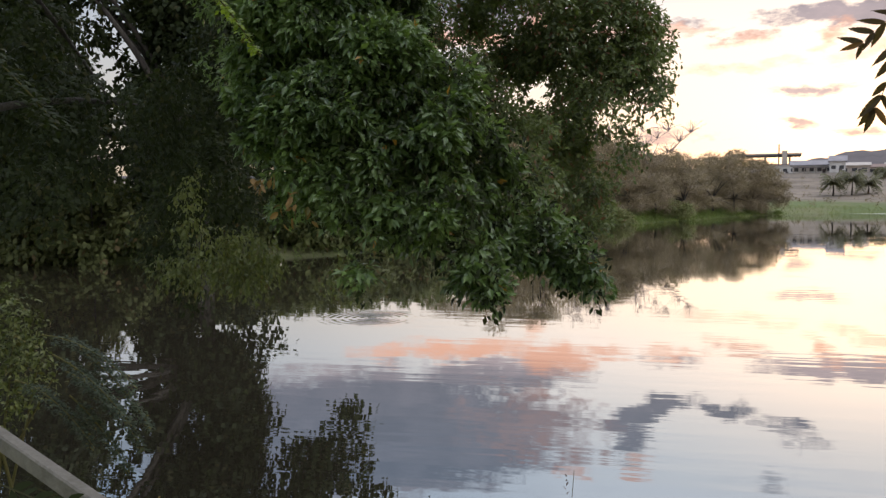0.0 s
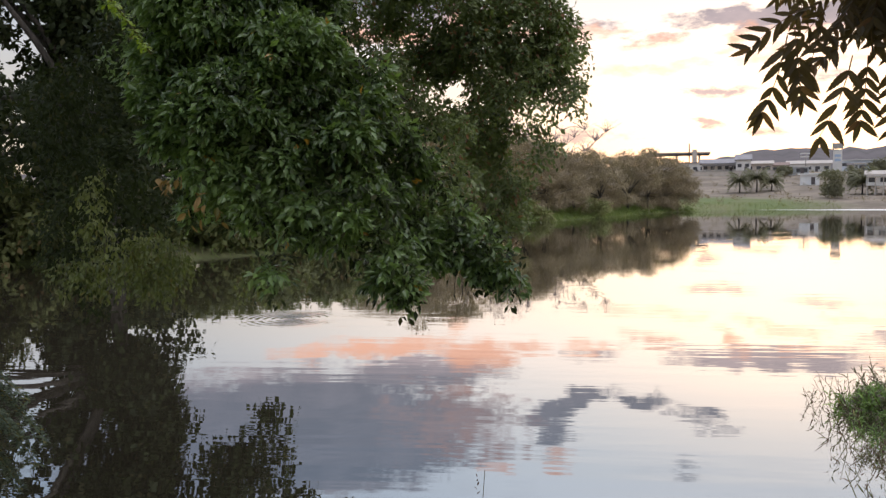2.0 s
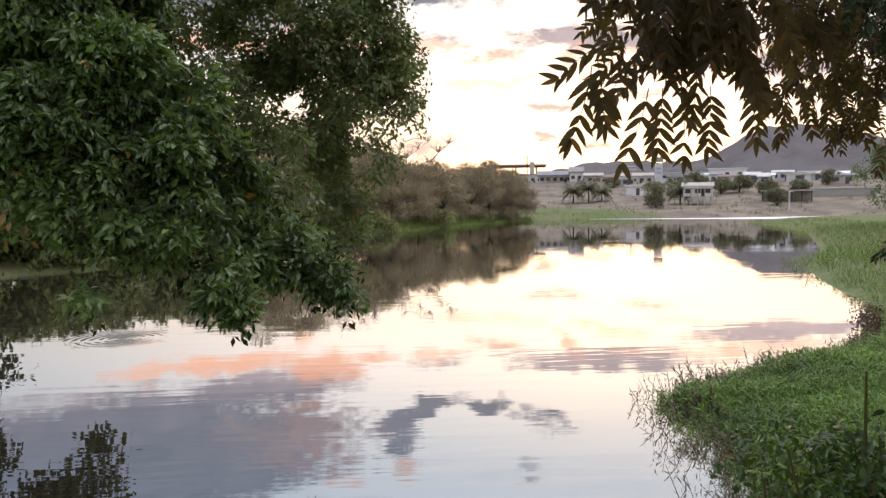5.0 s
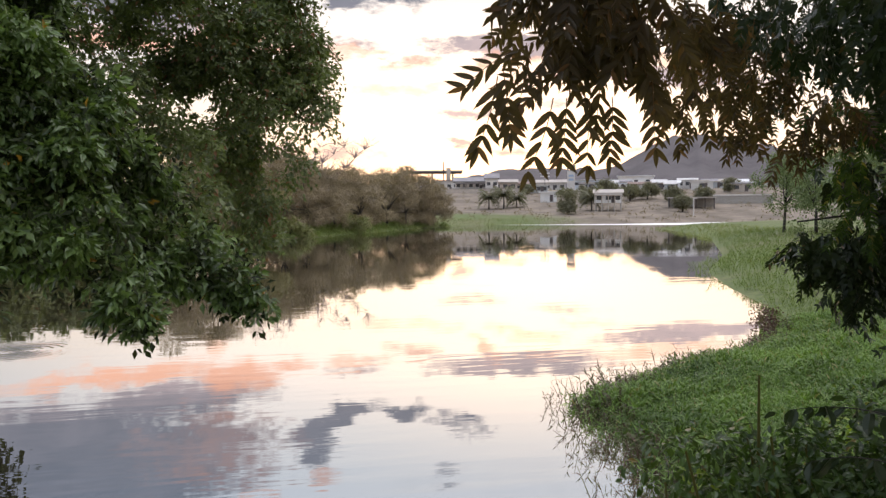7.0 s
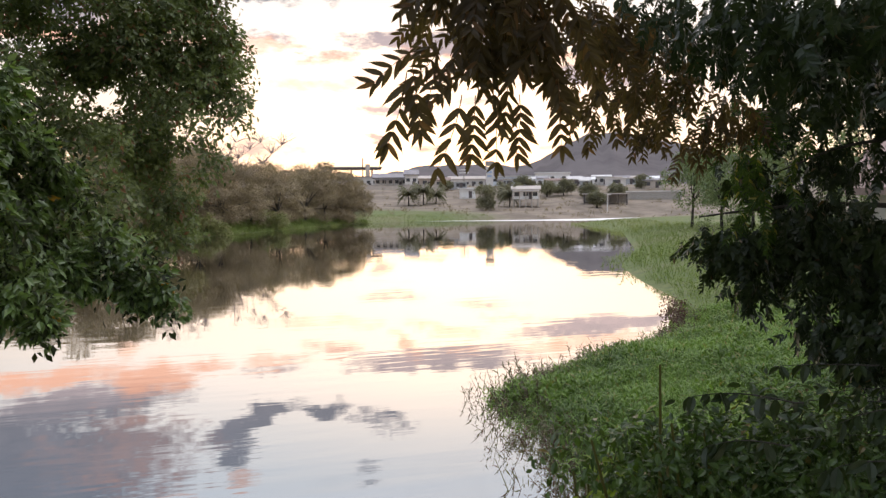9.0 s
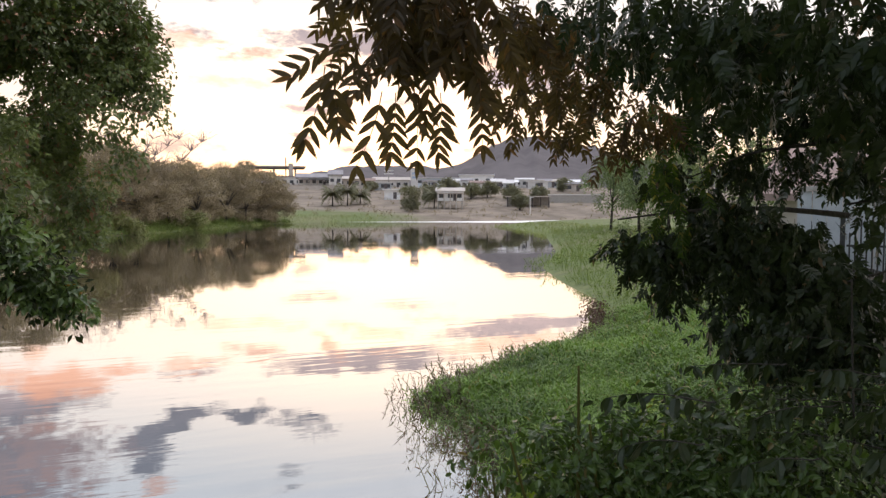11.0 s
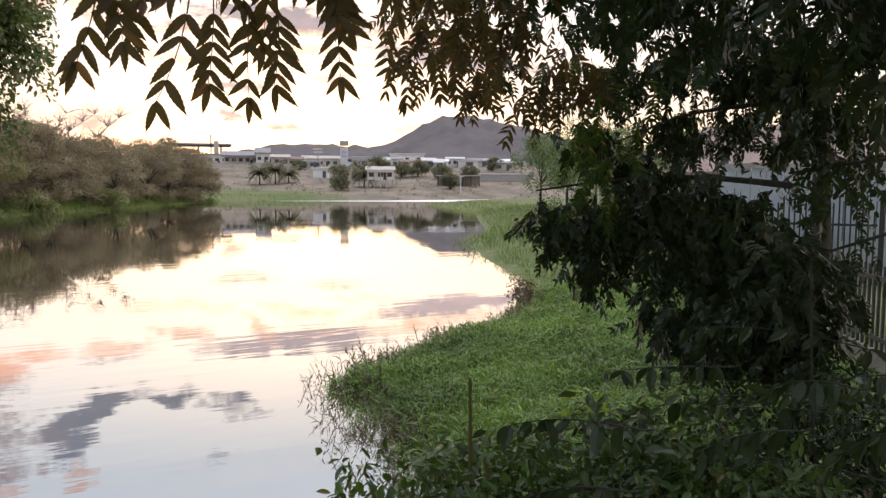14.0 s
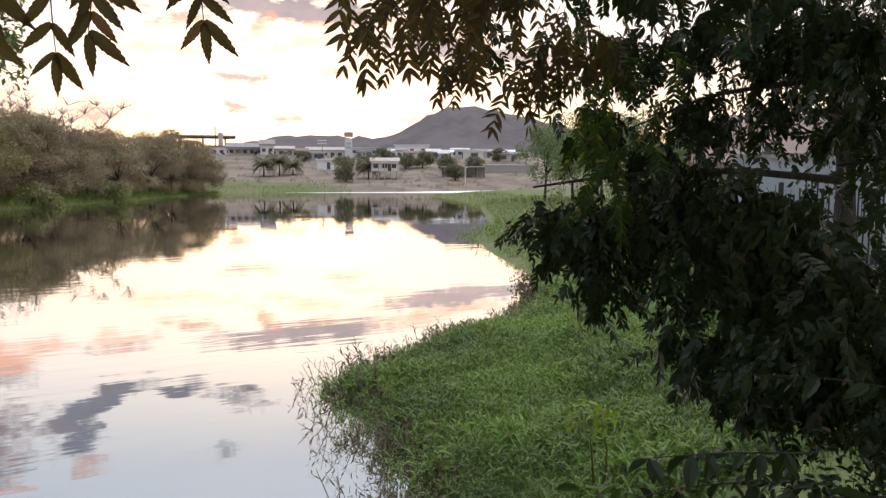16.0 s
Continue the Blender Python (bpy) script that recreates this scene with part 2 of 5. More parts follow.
M["panel"] = rough_material("pale_wall_sheet", (0.34, 0.37, 0.40), (0.46, 0.48, 0.50), 1.5, rough=0.6)
M["blue"] = rough_material("blue_paint", (0.30, 0.40, 0.55), (0.38, 0.48, 0.62), 1.0)

# ground: green banks, dry field, hills with haze in their colour, by distance
m, net = material("ground_soil_and_turf")
pos = net.node("ShaderNodeNewGeometry").outputs["Position"]
dist = net.node("ShaderNodeVectorMath", {0: pos}, op="LENGTH").outputs["Value"]
n_big, n_fine = net.noise(pos, 0.08, 5.0), net.noise(pos, 3.0, 5.0)
turf = net.mix(net.range(n_fine, 0.35, 0.65), (0.075, 0.105, 0.032, 1), (0.15, 0.19, 0.06, 1))
turf = net.mix(net.range(n_big, 0.5, 0.7), turf, (0.17, 0.16, 0.08, 1))
field = net.mix(net.range(net.noise(pos, 0.12, 6.0, 0.65), 0.38, 0.62), (0.15, 0.118, 0.088, 1), (0.275, 0.22, 0.168, 1))
hill = net.mix(net.range(net.noise(pos, 0.012, 7.0, 0.65), 0.38, 0.62), (0.080, 0.067, 0.069, 1), (0.118, 0.101, 0.102, 1))
height = net.node("ShaderNodeSeparateXYZ", {0: pos}).outputs[2]
c = net.mix(net.range(net.math("ADD", height, net.math("MULTIPLY", n_big, 1.0)), 2.4, 3.0), turf, field)
c = net.mix(net.range(dist, 95, 160), turf, c)
xs = net.node("ShaderNodeSeparateXYZ", {0: pos}).outputs[0]
c = net.mix(net.math("MULTIPLY", net.range(net.math("ADD", xs, net.math("MULTIPLY", n_big, 14.0)), 62, 78), net.range(dist, 150, 160)), c, field)
c = net.mix(net.range(dist, 380, 700), c, hill)
p = net.node("ShaderNodeBsdfPrincipled", {"Base Color": c, "Roughness": 0.95, "Normal": bump_of(net, n_fine, 0.5, 0.05)})
finish(net, p.outputs[0])
M["ground"] = m

# water: murky, glossy, with fine ripples and streaks of wind
m, net = material("lake_water")
pos = net.node("ShaderNodeNewGeometry").outputs["Position"]
rip = net.node("ShaderNodeMapping", {0: pos, 2: (0, 0, radians(20)), 3: (0.32, 1.9, 1)}).outputs[0]
w1 = net.noise(rip, 1.0, 2.0, 0.42)
w2 = net.noise(rip, 3.4, 1.0, 0.4)
calm = net.range(net.noise(net.node("ShaderNodeMapping", {0: pos, 3: (0.05, 0.16, 1)}).outputs[0], 1.0, 3.0), 0.40, 0.66, 0.16, 1.0)
ring = net.node("ShaderNodeVectorMath", {0: net.node("ShaderNodeVectorMath", {0: pos, 1: (-6.4, 22.3, 0.0)}, op="SUBTRACT").outputs[0]}, op="LENGTH").outputs["Value"]
ring = net.math("MULTIPLY", net.math("SINE", net.math("MULTIPLY", ring, 26.0)), net.range(ring, 0.1, 1.9, 0.8, 0.0))
h = net.math("ADD", w1, net.math("ADD", net.math("MULTIPLY", w2, 0.1), ring))
bump = net.node("ShaderNodeBump", {"Strength": net.math("MULTIPLY", net.math("MAXIMUM", calm, net.math("ABSOLUTE", ring)), 0.62), "Distance": 0.009, "Height": h}).outputs[0]
lw = net.node("ShaderNodeFresnel", {"IOR": 1.9, "Normal": bump}).outputs[0]
gl = net.node("ShaderNodeBsdfGlossy", {"Color": (0.93, 0.93, 0.93, 1), "Roughness": 0.008, "Normal": bump})
df = net.node("ShaderNodeBsdfDiffuse", {"Color": (0.082, 0.068, 0.046, 1)})
finish(net, net.node("ShaderNodeMixShader", {0: net.range(lw, 0.1, 0.6, 0.74, 0.915), 1: df.outputs[0], 2: gl.outputs[0]}).outputs[0])
M["water"] = m
m, net = material("wind_rippled_water")
pos = net.node("ShaderNodeNewGeometry").outputs["Position"]
b2 = net.node("ShaderNodeBump", {"Strength": 0.8, "Distance": 0.05, "Height": net.noise(net.node("ShaderNodeMapping", {0: pos, 3: (0.6, 2.0, 1)}).outputs[0], 2.0, 3.0)}).outputs[0]
finish(net, net.node("ShaderNodeBsdfGlossy", {"Color": (0.93, 0.93, 0.93, 1), "Roughness": 0.5, "Normal": b2}).outputs[0])
M["rippled"] = m

# ---- mesh helpers ----
rng = np.random.default_rng(7)


def mesh_from(name, verts, faces, mat, smooth=False):
    """A mesh from an (n, 3) array of places and an (m, k) array of corners, or a list of such arrays."""
    me = bpy.data.meshes.new(name)
    faces = faces if isinstance(faces, list) else [faces]
    faces = [np.asarray(f, dtype=np.int32) for f in faces if len(f)]
    verts = np.asarray(verts, dtype=np.float32)
    me.vertices.add(len(verts))
    me.vertices.foreach_set("co", verts.ravel())
    loops = np.concatenate([f.ravel() for f in faces])
    sizes = np.concatenate([np.full(len(f), f.shape[1], dtype=np.int32) for f in faces])
    me.loops.add(len(loops))
    me.loops.foreach_set("vertex_index", loops)
    me.polygons.add(len(sizes))
    me.polygons.foreach_set("loop_start", np.concatenate([[0], np.cumsum(sizes)[:-1]]).astype(np.int32))
    me.polygons.foreach_set("use_smooth", np.full(len(sizes), smooth))
    me.update(calc_edges=True)
    me.validate()
    me.materials.append(mat)
    return me


def child(name, me, parent, label="", kind=""):
    ob = new(name, me)
    ob.parent = parent
    return tagged(ob, label=label, kind=kind)


def thing(name, place, label, category, group="", kind=""):
    ob = new(name)
    ob.empty_display_size = 0.2
    ob.location = place
    return tagged(ob, label, category, group, kind)


class Pile:
    """Gathers pieces of one mesh: quads and triangles."""

    def __init__(self):
        self.v, self.q, self.t, self.n = [], [], [], 0

    def add(self, v, q=(), t=()):
        v = np.asarray(v, dtype=float)
        if len(q):
            self.q.append(np.asarray(q) + self.n)
        if len(t):
            self.t.append(np.asarray(t) + self.n)
        self.v.append(v)
        self.n += len(v)
        return self

    def box(self, c, size, turn=0.0):
        x, y, z = [s / 2 for s in size]
        v = np.array([(-x, -y, -z), (x, -y, -z), (x, y, -z), (-x, y, -z), (-x, -y, z), (x, -y, z), (x, y, z), (-x, y, z)])
        a, b = math.cos(turn), math.sin(turn)
        v = v @ np.array([(a, b, 0), (-b, a, 0), (0, 0, 1)]) + np.array(c)
        return self.add(v, [(0, 3, 2, 1), (4, 5, 6, 7), (0, 1, 5, 4), (1, 2, 6, 5), (2, 3, 7, 6), (3, 0, 4, 7)])

    def tube(self, pts, radii, sides=7):
        pts = np.asarray(pts, dtype=float)
        n = len(pts)
        d = np.gradient(pts, axis=0)
        d /= np.linalg.norm(d, axis=1)[:, None] + 1e-9
        ref = np.where(np.abs(d[:, 2:3]) > 0.9, np.array([[1.0, 0, 0]]), np.array([[0, 0, 1.0]]))
        a = np.cross(d, ref)
        a /= np.linalg.norm(a, axis=1)[:, None] + 1e-9
        b = np.cross(d, a)
        th = np.arange(sides) * 2 * math.pi / sides
        ring = np.cos(th)[None, :, None] * a[:, None] + np.sin(th)[None, :, None] * b[:, None]
        v = pts[:, None] + ring * np.asarray(radii, dtype=float)[:, None, None]
        q = [(i * sides + k, i * sides + (k + 1) % sides, (i + 1) * sides + (k + 1) % sides, (i + 1) * sides + k) for i in range(n - 1) for k in range(sides)]
        return self.add(v.reshape(-1, 3), q)

    def mesh(self, name, mat, smooth=False):
        f = []
        if self.q:
            f.append(np.concatenate(self.q))
        if self.t:
            f.append(np.concatenate(self.t))
        return mesh_from(name, np.concatenate(self.v), f, mat, smooth)


def unit(a):
    return a / (np.linalg.norm(a, axis=-1, keepdims=True) + 1e-9)


def place_many(tv, tf, pos, axis, up, size):
    """Copies of a template (y along axis, z towards up) as one array of places and corners."""
    y = unit(axis)
    x = unit(np.cross(y, up))
    z = np.cross(x, y)
    basis = np.stack([x, y, z], axis=1)
    size = np.asarray(size, dtype=float)
    v = np.einsum("vk,nkj->nvj", tv, basis) * size[:, None, None] + pos[:, None]
    f = tf[None] + (np.arange(len(pos)) * len(tv))[:, None, None]
    return v.reshape(-1, 3), f.reshape(-1, tf.shape[1])


# an oval leaf, folded along its rib and bent
LEAF_V = np.array([(0, 0, 0), (0, .35, -.04), (0, .7, -.05), (0, 1, -.14), (-.19, .2, .03), (-.25, .5, .03), (-.15, .8, -.02), (.19, .2, .03), (.25, .5, .03), (.15, .8, -.02)])
LEAF_F = np.array([(0, 1, 4), (4, 1, 5), (1, 2, 5), (5, 2, 6), (2, 3, 6), (0, 7, 1), (7, 8, 1), (1, 8, 2), (8, 9, 2), (2, 9, 3)])
# a lighter oval leaf for thick crowns
OVAL_V = np.array([(0, 0, 0), (-.23, .45, .04), (.23, .45, .04), (0, 1, -.16), (0, .5, -.05)])
OVAL_F = np.array([(0, 4, 1), (0, 2, 4), (4, 3, 1), (4, 2, 3)])
# a simple tuft leaf for what is far off
TUFT_V = np.array([(0, 0, 0), (-.3, .45, .08), (.3, .5, -.06), (0, 1, -.1)])
TUFT_F = np.array([(0, 2, 1), (1, 2, 3)])
# a grass blade
BLADE_V = np.array([(-.03, 0, 0), (.03, 0, 0), (-.035, .4, .05), (.035, .4, .05), (0, 1, -.16)])
BLADE_F = np.array([(0, 1, 3), (0, 3, 2), (2, 3, 4)])
# a curved leaflet of a neem leaf, broad at its base
NEEM_V = np.array([(0, 0, 0), (.13, .10, .01), (.17, .30, .015), (.13, .52, .01), (.09, .72, 0), (.10, 1.0, -.03), (-.08, .14, .01), (-.11, .36, .015), (-.08, .6, .01), (-.01, .8, 0), (.02, .42, -.02)])
NEEM_F = np.array([(0, 1, 10), (1, 2, 10), (2, 3, 10), (3, 4, 10), (4, 5, 9), (4, 9, 10), (9, 8, 10), (8, 7, 10), (7, 6, 10), (6, 0, 10)])


def toothed_leaflet(teeth=7):
    """A curved neem leaflet with saw teeth, broad at its base and drawn out to a point."""
    left, right, rib = [], [], []
    for i in range(teeth * 2 + 1):
        k = i / (teeth * 2)
        bend = 0.12 * k ** 1.6
        w = 0.165 * (math.sin(math.pi * min(1, 0.12 + k * 0.92)) ** 0.75) * (1 - 0.35 * k) * (1.0 if i % 2 else 0.86)
        y = 0.04 + 0.94 * k
        rib.append((bend, y, -0.02 - 0.05 * k * k))
        right.append((bend + w * 1.12, y - (0.02 if i % 2 == 0 else -0.015), 0.012 - 0.05 * k * k))
        left.append((bend - w * 0.88, y - (0.02 if i % 2 == 0 else -0.015), 0.012 - 0.05 * k * k))
    n = len(rib)
    v = np.array([(0, 0, 0), *rib, *right, *left, (0.125, 1.04, -0.08)])
    f = [(0, 1 + n, 1), (0, 1, 1 + 2 * n)]
    for i in range(n - 1):
        a, r, l = 1 + i, 1 + n + i, 1 + 2 * n + i
        f += [(a, r, r + 1), (a, r + 1, a + 1), (a, a + 1, l + 1), (a, l + 1, l)]
    e = 1 + 3 * n
    f += [(n, 2 * n, e), (n, e, 3 * n)]
    return v, np.array(f)


TOOTH_V, TOOTH_F = toothed_leaflet()


def in_clumps(clumps, n, shell=0.45, flat=0.85):
    """Random places in rounded clumps (x, y, z, r), more of them towards the outside; with the way out."""
    c = np.array([k[:3] for k in clumps])
    r = np.array([k[3] for k in clumps])
    w = r ** 2.2
    pick = rng.choice(len(c), n, p=w / w.sum())
    d = unit(rng.normal(size=(n, 3)))
    rad = (shell + (1 - shell) * rng.random(n)) ** 0.7 * (0.8 + 0.4 * rng.random(n))
    p = c[pick] + d * (rad * r[pick])[:, None] * np.array([1, 1, flat])
    return p, d


def sprays(clumps, n, leaf, per=7, reach=0.45, droop=0.7, template=(LEAF_V, LEAF_F), shell=0.45, spread=0.8, flat=0.85):
    """Leafy twigs in clumps: each twig runs outwards and droops, with its leaves along it."""
    p, d = in_clumps(clumps, n, shell, flat)
    way = unit(d + rng.normal(size=(n, 3)) * 0.45 + np.array([0, 0, -droop]))
    k = np.linspace(0.1, 1, per)[None, :, None]
    at = p[:, None] + way[:, None] * k * reach + np.array([0, 0, -1.0]) * (k ** 2) * reach * 0.35
    at = at + rng.normal(size=at.shape) * leaf * 0.3
    side = unit(np.cross(way, rng.normal(size=(n, 3))))
    sgn = np.where(np.arange(per) % 2, 1.0, -1.0)[None, :, None]
    ax = way[:, None] * 0.5 + side[:, None] * sgn * spread + np.array([0, 0, -droop]) + rng.normal(size=at.shape) * 0.3
    up = d[:, None] * 0.8 + np.array([0, 0, 0.8]) + rng.normal(size=at.shape) * 0.45
    at, ax, up = at.reshape(-1, 3), ax.reshape(-1, 3), up.reshape(-1, 3)
    up = np.broadcast_to(up, at.shape)
    return place_many(template[0], template[1], at, ax, up, leaf * (0.6 + 0.7 * rng.random(len(at))))


def limb_points(a, b, sag=0.15, bend=0.12, n=7):
    a, b = np.array(a, dtype=float), np.array(b, dtype=float)
    s = np.linspace(0, 1, n)[:, None]
    length = np.linalg.norm(b - a)
    wob = rng.normal(size=3) * bend * length
    return a + (b - a) * s + np.array([0, 0, 1]) * (np.sin(s * math.pi) * sag * length) + wob * np.sin(s * math.pi * 1.5) * s


# ---- large structure ----
SHORE = np.array([
    (4.6, 6.4), (5.1, 8.6), (5.6, 11.1), (5.9, 13.3), (7.5, 14.7), (9.5, 16.2), (12.1, 17.2), (13.9, 18.7), (17.6, 23.7), (20.6, 30.5), (24.8, 39.5), (34.3, 53.0), (51, 82),
    (66, 122), (110, 152), (104, 163), (72, 158), (48, 161), (40, 156), (31, 147), (21.6, 133), (12.6, 115.5), (4.6, 101.5), (-1.4, 93.5), (-5.0, 84), (-9.0, 66), (-12.0, 52), (-16.5, 45.6),
    (-23.7, 40.1), (-33, 39), (-48, 36), (-50, 26), (-28, 18), (-14, 12.5), (-8.5, 8.8), (-5.0, 6.0), (-2.5, 4.6), (0.5, 4.2), (3.0, 4.8)])


def shore_distance(x, y):
    """Metres from the waterline: positive on land."""
    p = np.stack([np.ravel(x), np.ravel(y)], 1)
    best = np.full(len(p), 1e9)
    inside = np.zeros(len(p), dtype=bool)
    for a, b in zip(SHORE, np.roll(SHORE, -1, axis=0)):
        ab = b - a
        s = np.clip(((p - a) @ ab) / (ab @ ab), 0, 1)
        best = np.minimum(best, np.linalg.norm(p - a - s[:, None] * ab, axis=1))
        cross = (a[1] > p[:, 1]) != (b[1] > p[:, 1])
        xi = a[0] + (p[:, 1] - a[1]) * ab[0] / (ab[1] if abs(ab[1]) > 1e-9 else 1e-9)
        inside ^= cross & (p[:, 0] < xi)
    return np.where(inside, -best, best).reshape(np.shape(x))


def smooth(v, a, b):
    s = np.clip((np.asarray(v) - a) / (b - a), 0, 1)
    return s * s * (3 - 2 * s)


def ground_height(x, y):
    x, y = np.asarray(x, dtype=float), np.asarray(y, dtype=float)
    dx, dy = x - VIEW.x, y - VIEW.y
    r, a = np.hypot(dx, dy), np.degrees(np.arctan2(dx, dy))
    sd = shore_distance(x, y) - 0.6 * (1 - smooth(r, 24, 40)) * smooth(x, 1, 4)
    bank = np.where(sd > 0, 2.4 * (1 - np.exp(-sd / 2.7)), np.maximum(-1.2, sd * 0.35))
    low = np.where(sd > 0, 1.2 * (1 - np.exp(-sd / 5)) + 0.8 * smooth(sd, 5, 9) * (1 - smooth(r, 18, 30)), np.maximum(-1.2, sd * 0.2))
    z = bank + (low - bank) * smooth(r, 5, 13)
    z = z + np.where(sd > 0, 1, 0) * (0.9 * smooth(r, 160, 185) + 8.2 * smooth(r, 185, 300)) * smooth(sd, 0, 25)
    ridge = np.interp(a, [-180, -60, 2, 9, 13, 15.5, 17, 20, 23.5, 24.9, 26.2, 27.8, 29.3, 30.6, 32.2, 35.5, 38, 44, 60, 180], [0.6, 1.4, 1.5, 1.7, 1.9, 2.4, 2.7, 2.75, 2.6, 2.75, 3.4, 4.35, 4.8, 4.85, 4.6, 3.9, 3.2, 2.3, 1.4, 0.6])
    ridge = ridge + 0.05 * np.sin(a * 3.1) + 0.04 * np.sin(a * 8.7 + 1) + 0.025 * np.sin(a * 23.0)
    far = np.tan(np.radians(ridge)) * 1600 + 3.8
    lift = smooth(r, 700, 1600) * (1 + 0.04 * np.sin(a * 5 + r * 0.01) * (1 - smooth(r, 1300, 1600)))
    return z + (far - z) * lift * (1 - 0.6 * smooth(r, 1700, 4500))


radii = np.concatenate([[0.02], np.geomspace(0.4, 4600, 190)])
angles = np.radians(np.concatenate([np.arange(-180, -50, 3.0), np.arange(-50, 70, 0.5), np.arange(70, 180, 3.0)]))
gr, ga = np.meshgrid(radii, angles, indexing="ij")
gx, gy = VIEW.x + gr * np.sin(ga), VIEW.y + gr * np.cos(ga)
gz = ground_height(gx, gy)
na, nr = len(angles), len(radii)
ii, kk = np.meshgrid(np.arange(nr - 1), np.arange(na), indexing="ij")
quads = np.stack([ii * na + kk, (ii + 1) * na + kk, (ii + 1) * na + (kk + 1) % na, ii * na + (kk + 1) % na], -1).reshape(-1, 4)[:, ::-1]
ground = new("ground", mesh_from("ground", np.stack([gx, gy, gz], -1).reshape(-1, 3), quads, M["ground"], True))
tagged(ground, "grassy lake banks, dry brown field and hazy hills", "ground", kind="structure")

pile = Pile().add([(-75, -10, 0), (135, -10, 0), (135, 175, 0), (-75, 175, 0)], [(0, 1, 2, 3)])
water = new("water", pile.mesh("water", M["water"]))
tagged(water, "calm lake water mirroring the evening sky", "lake", kind="structure")


# the wind-ruffled reach along the far shore
pile = Pile().add([(48, 159.2, 0.01), (74, 156.2, 0.01), (104, 161, 0.01), (104, 137.5, 0.01), (78, 142.5, 0.01), (58, 154.0, 0.01)], [(0, 5, 4, 1), (1, 4, 3, 2)])
reach = new("water", pile.mesh("ruffled_water", M["rippled"]))
tagged(reach, "bright wind-ruffled strip of lake water", "lake", kind="structure")


def site(a, d, z=None):
    """A place by bearing and distance from the lookout; on the ground unless z is given."""
    x, y = VIEW.x + d * math.sin(radians(a)), VIEW.y + d * math.cos(radians(a))
    return Vector((x, y, float(ground_height(x, y)) if z is None else z))


# ---- trees ----


def tree(name, label, base, clumps, leaf_mat, n, leaf, trunk_r=0.15, fork=0.45, group="", per=6, reach=0.6, droop=0.4, template=(TUFT_V, TUFT_F), shell=0.45, category="tree", limbs=8, flat=0.85):
    """A tree with a tapered trunk, a limb to each large clump and a crown of many leaves."""
    base = Vector(base)
    top = thing(name, base, label, category, group)
    c = np.array([k[:3] for k in clumps]) - np.array(base)
    local = [(*p, k[3]) for p, k in zip(c, clumps)]
    mid = c.mean(axis=0)
    knee = np.array([mid[0] * 0.35, mid[1] * 0.35, max(0.3, mid[2] * fork)])
    pts = limb_points((0, 0, -0.3), knee, 0.0, 0.015, 6)
    child("trunk", Pile().tube(pts, np.linspace(trunk_r * 1.35, trunk_r * 0.8, 6), 9).mesh("trunk", M["bark"], True), top, "rough grey-brown bark")
    order = sorted(range(len(local)), key=lambda i: -local[i][3])[:limbs]
    for i in order:
        lp = limb_points(knee, c[i], 0.08, 0.06, 6)
        child("limb", Pile().tube(lp, np.linspace(trunk_r * 0.6, trunk_r * 0.08, 6), 6).mesh("limb", M["bark"], True), top)
    v, f = sprays(local, n, leaf, per, reach, droop, template, shell, 0.8, flat)
    child("crown", mesh_from("crown", v, f, leaf_mat), top, "", "stuff")
    return top


# the tree that leans out over the water, its near boughs, its far boughs and its shaded side
NEAR_BOUGHS = [
    (-2.3, 6.39, 5.27, 0.86), (-1.67, 6.22, 4.86, 0.65), (-1.8, 6.73, 5.53, 0.65), (-1.96, 5.96, 4.36, 0.67), (-1.22, 6.07, 4.23, 0.59), (-0.63, 6.5, 3.84, 0.47), (-1.69, 5.73, 3.81, 0.43), (-1.02, 5.8, 3.63, 0.43),
    (-2.12, 5.82, 3.9, 0.45), (-0.43, 6.52, 3.38, 0.36), (-0.02, 6.54, 3.24, 0.28), (-0.66, 5.6, 3.08, 0.19), (-1.38, 5.49, 3.52, 0.22), (0.18, 6.53, 3.07, 0.18), (-2.47, 6.19, 4.52, 0.56), (-2.51, 6.2, 3.75, 0.26),
    (-0.84, 6.46, 4.35, 0.32), (-0.73, 5.72, 3.27, 0.26), (-0.23, 6.54, 3.52, 0.23), (-1.13, 6.37, 4.65, 0.38), (-0.65, 5.71, 2.96, 0.13), (-0.02, 6.53, 3.06, 0.17), (0.26, 6.52, 2.95, 0.12), (-1.57, 5.4, 3.15, 0.11)]
UPPER_BOUGHS = [
    (-2.15, 6.63, 6.25, 0.91), (-1.6, 7.84, 6.79, 1.03), (-3.39, 7.43, 6.24, 0.8), (-3.81, 8.56, 5.51, 0.63)]
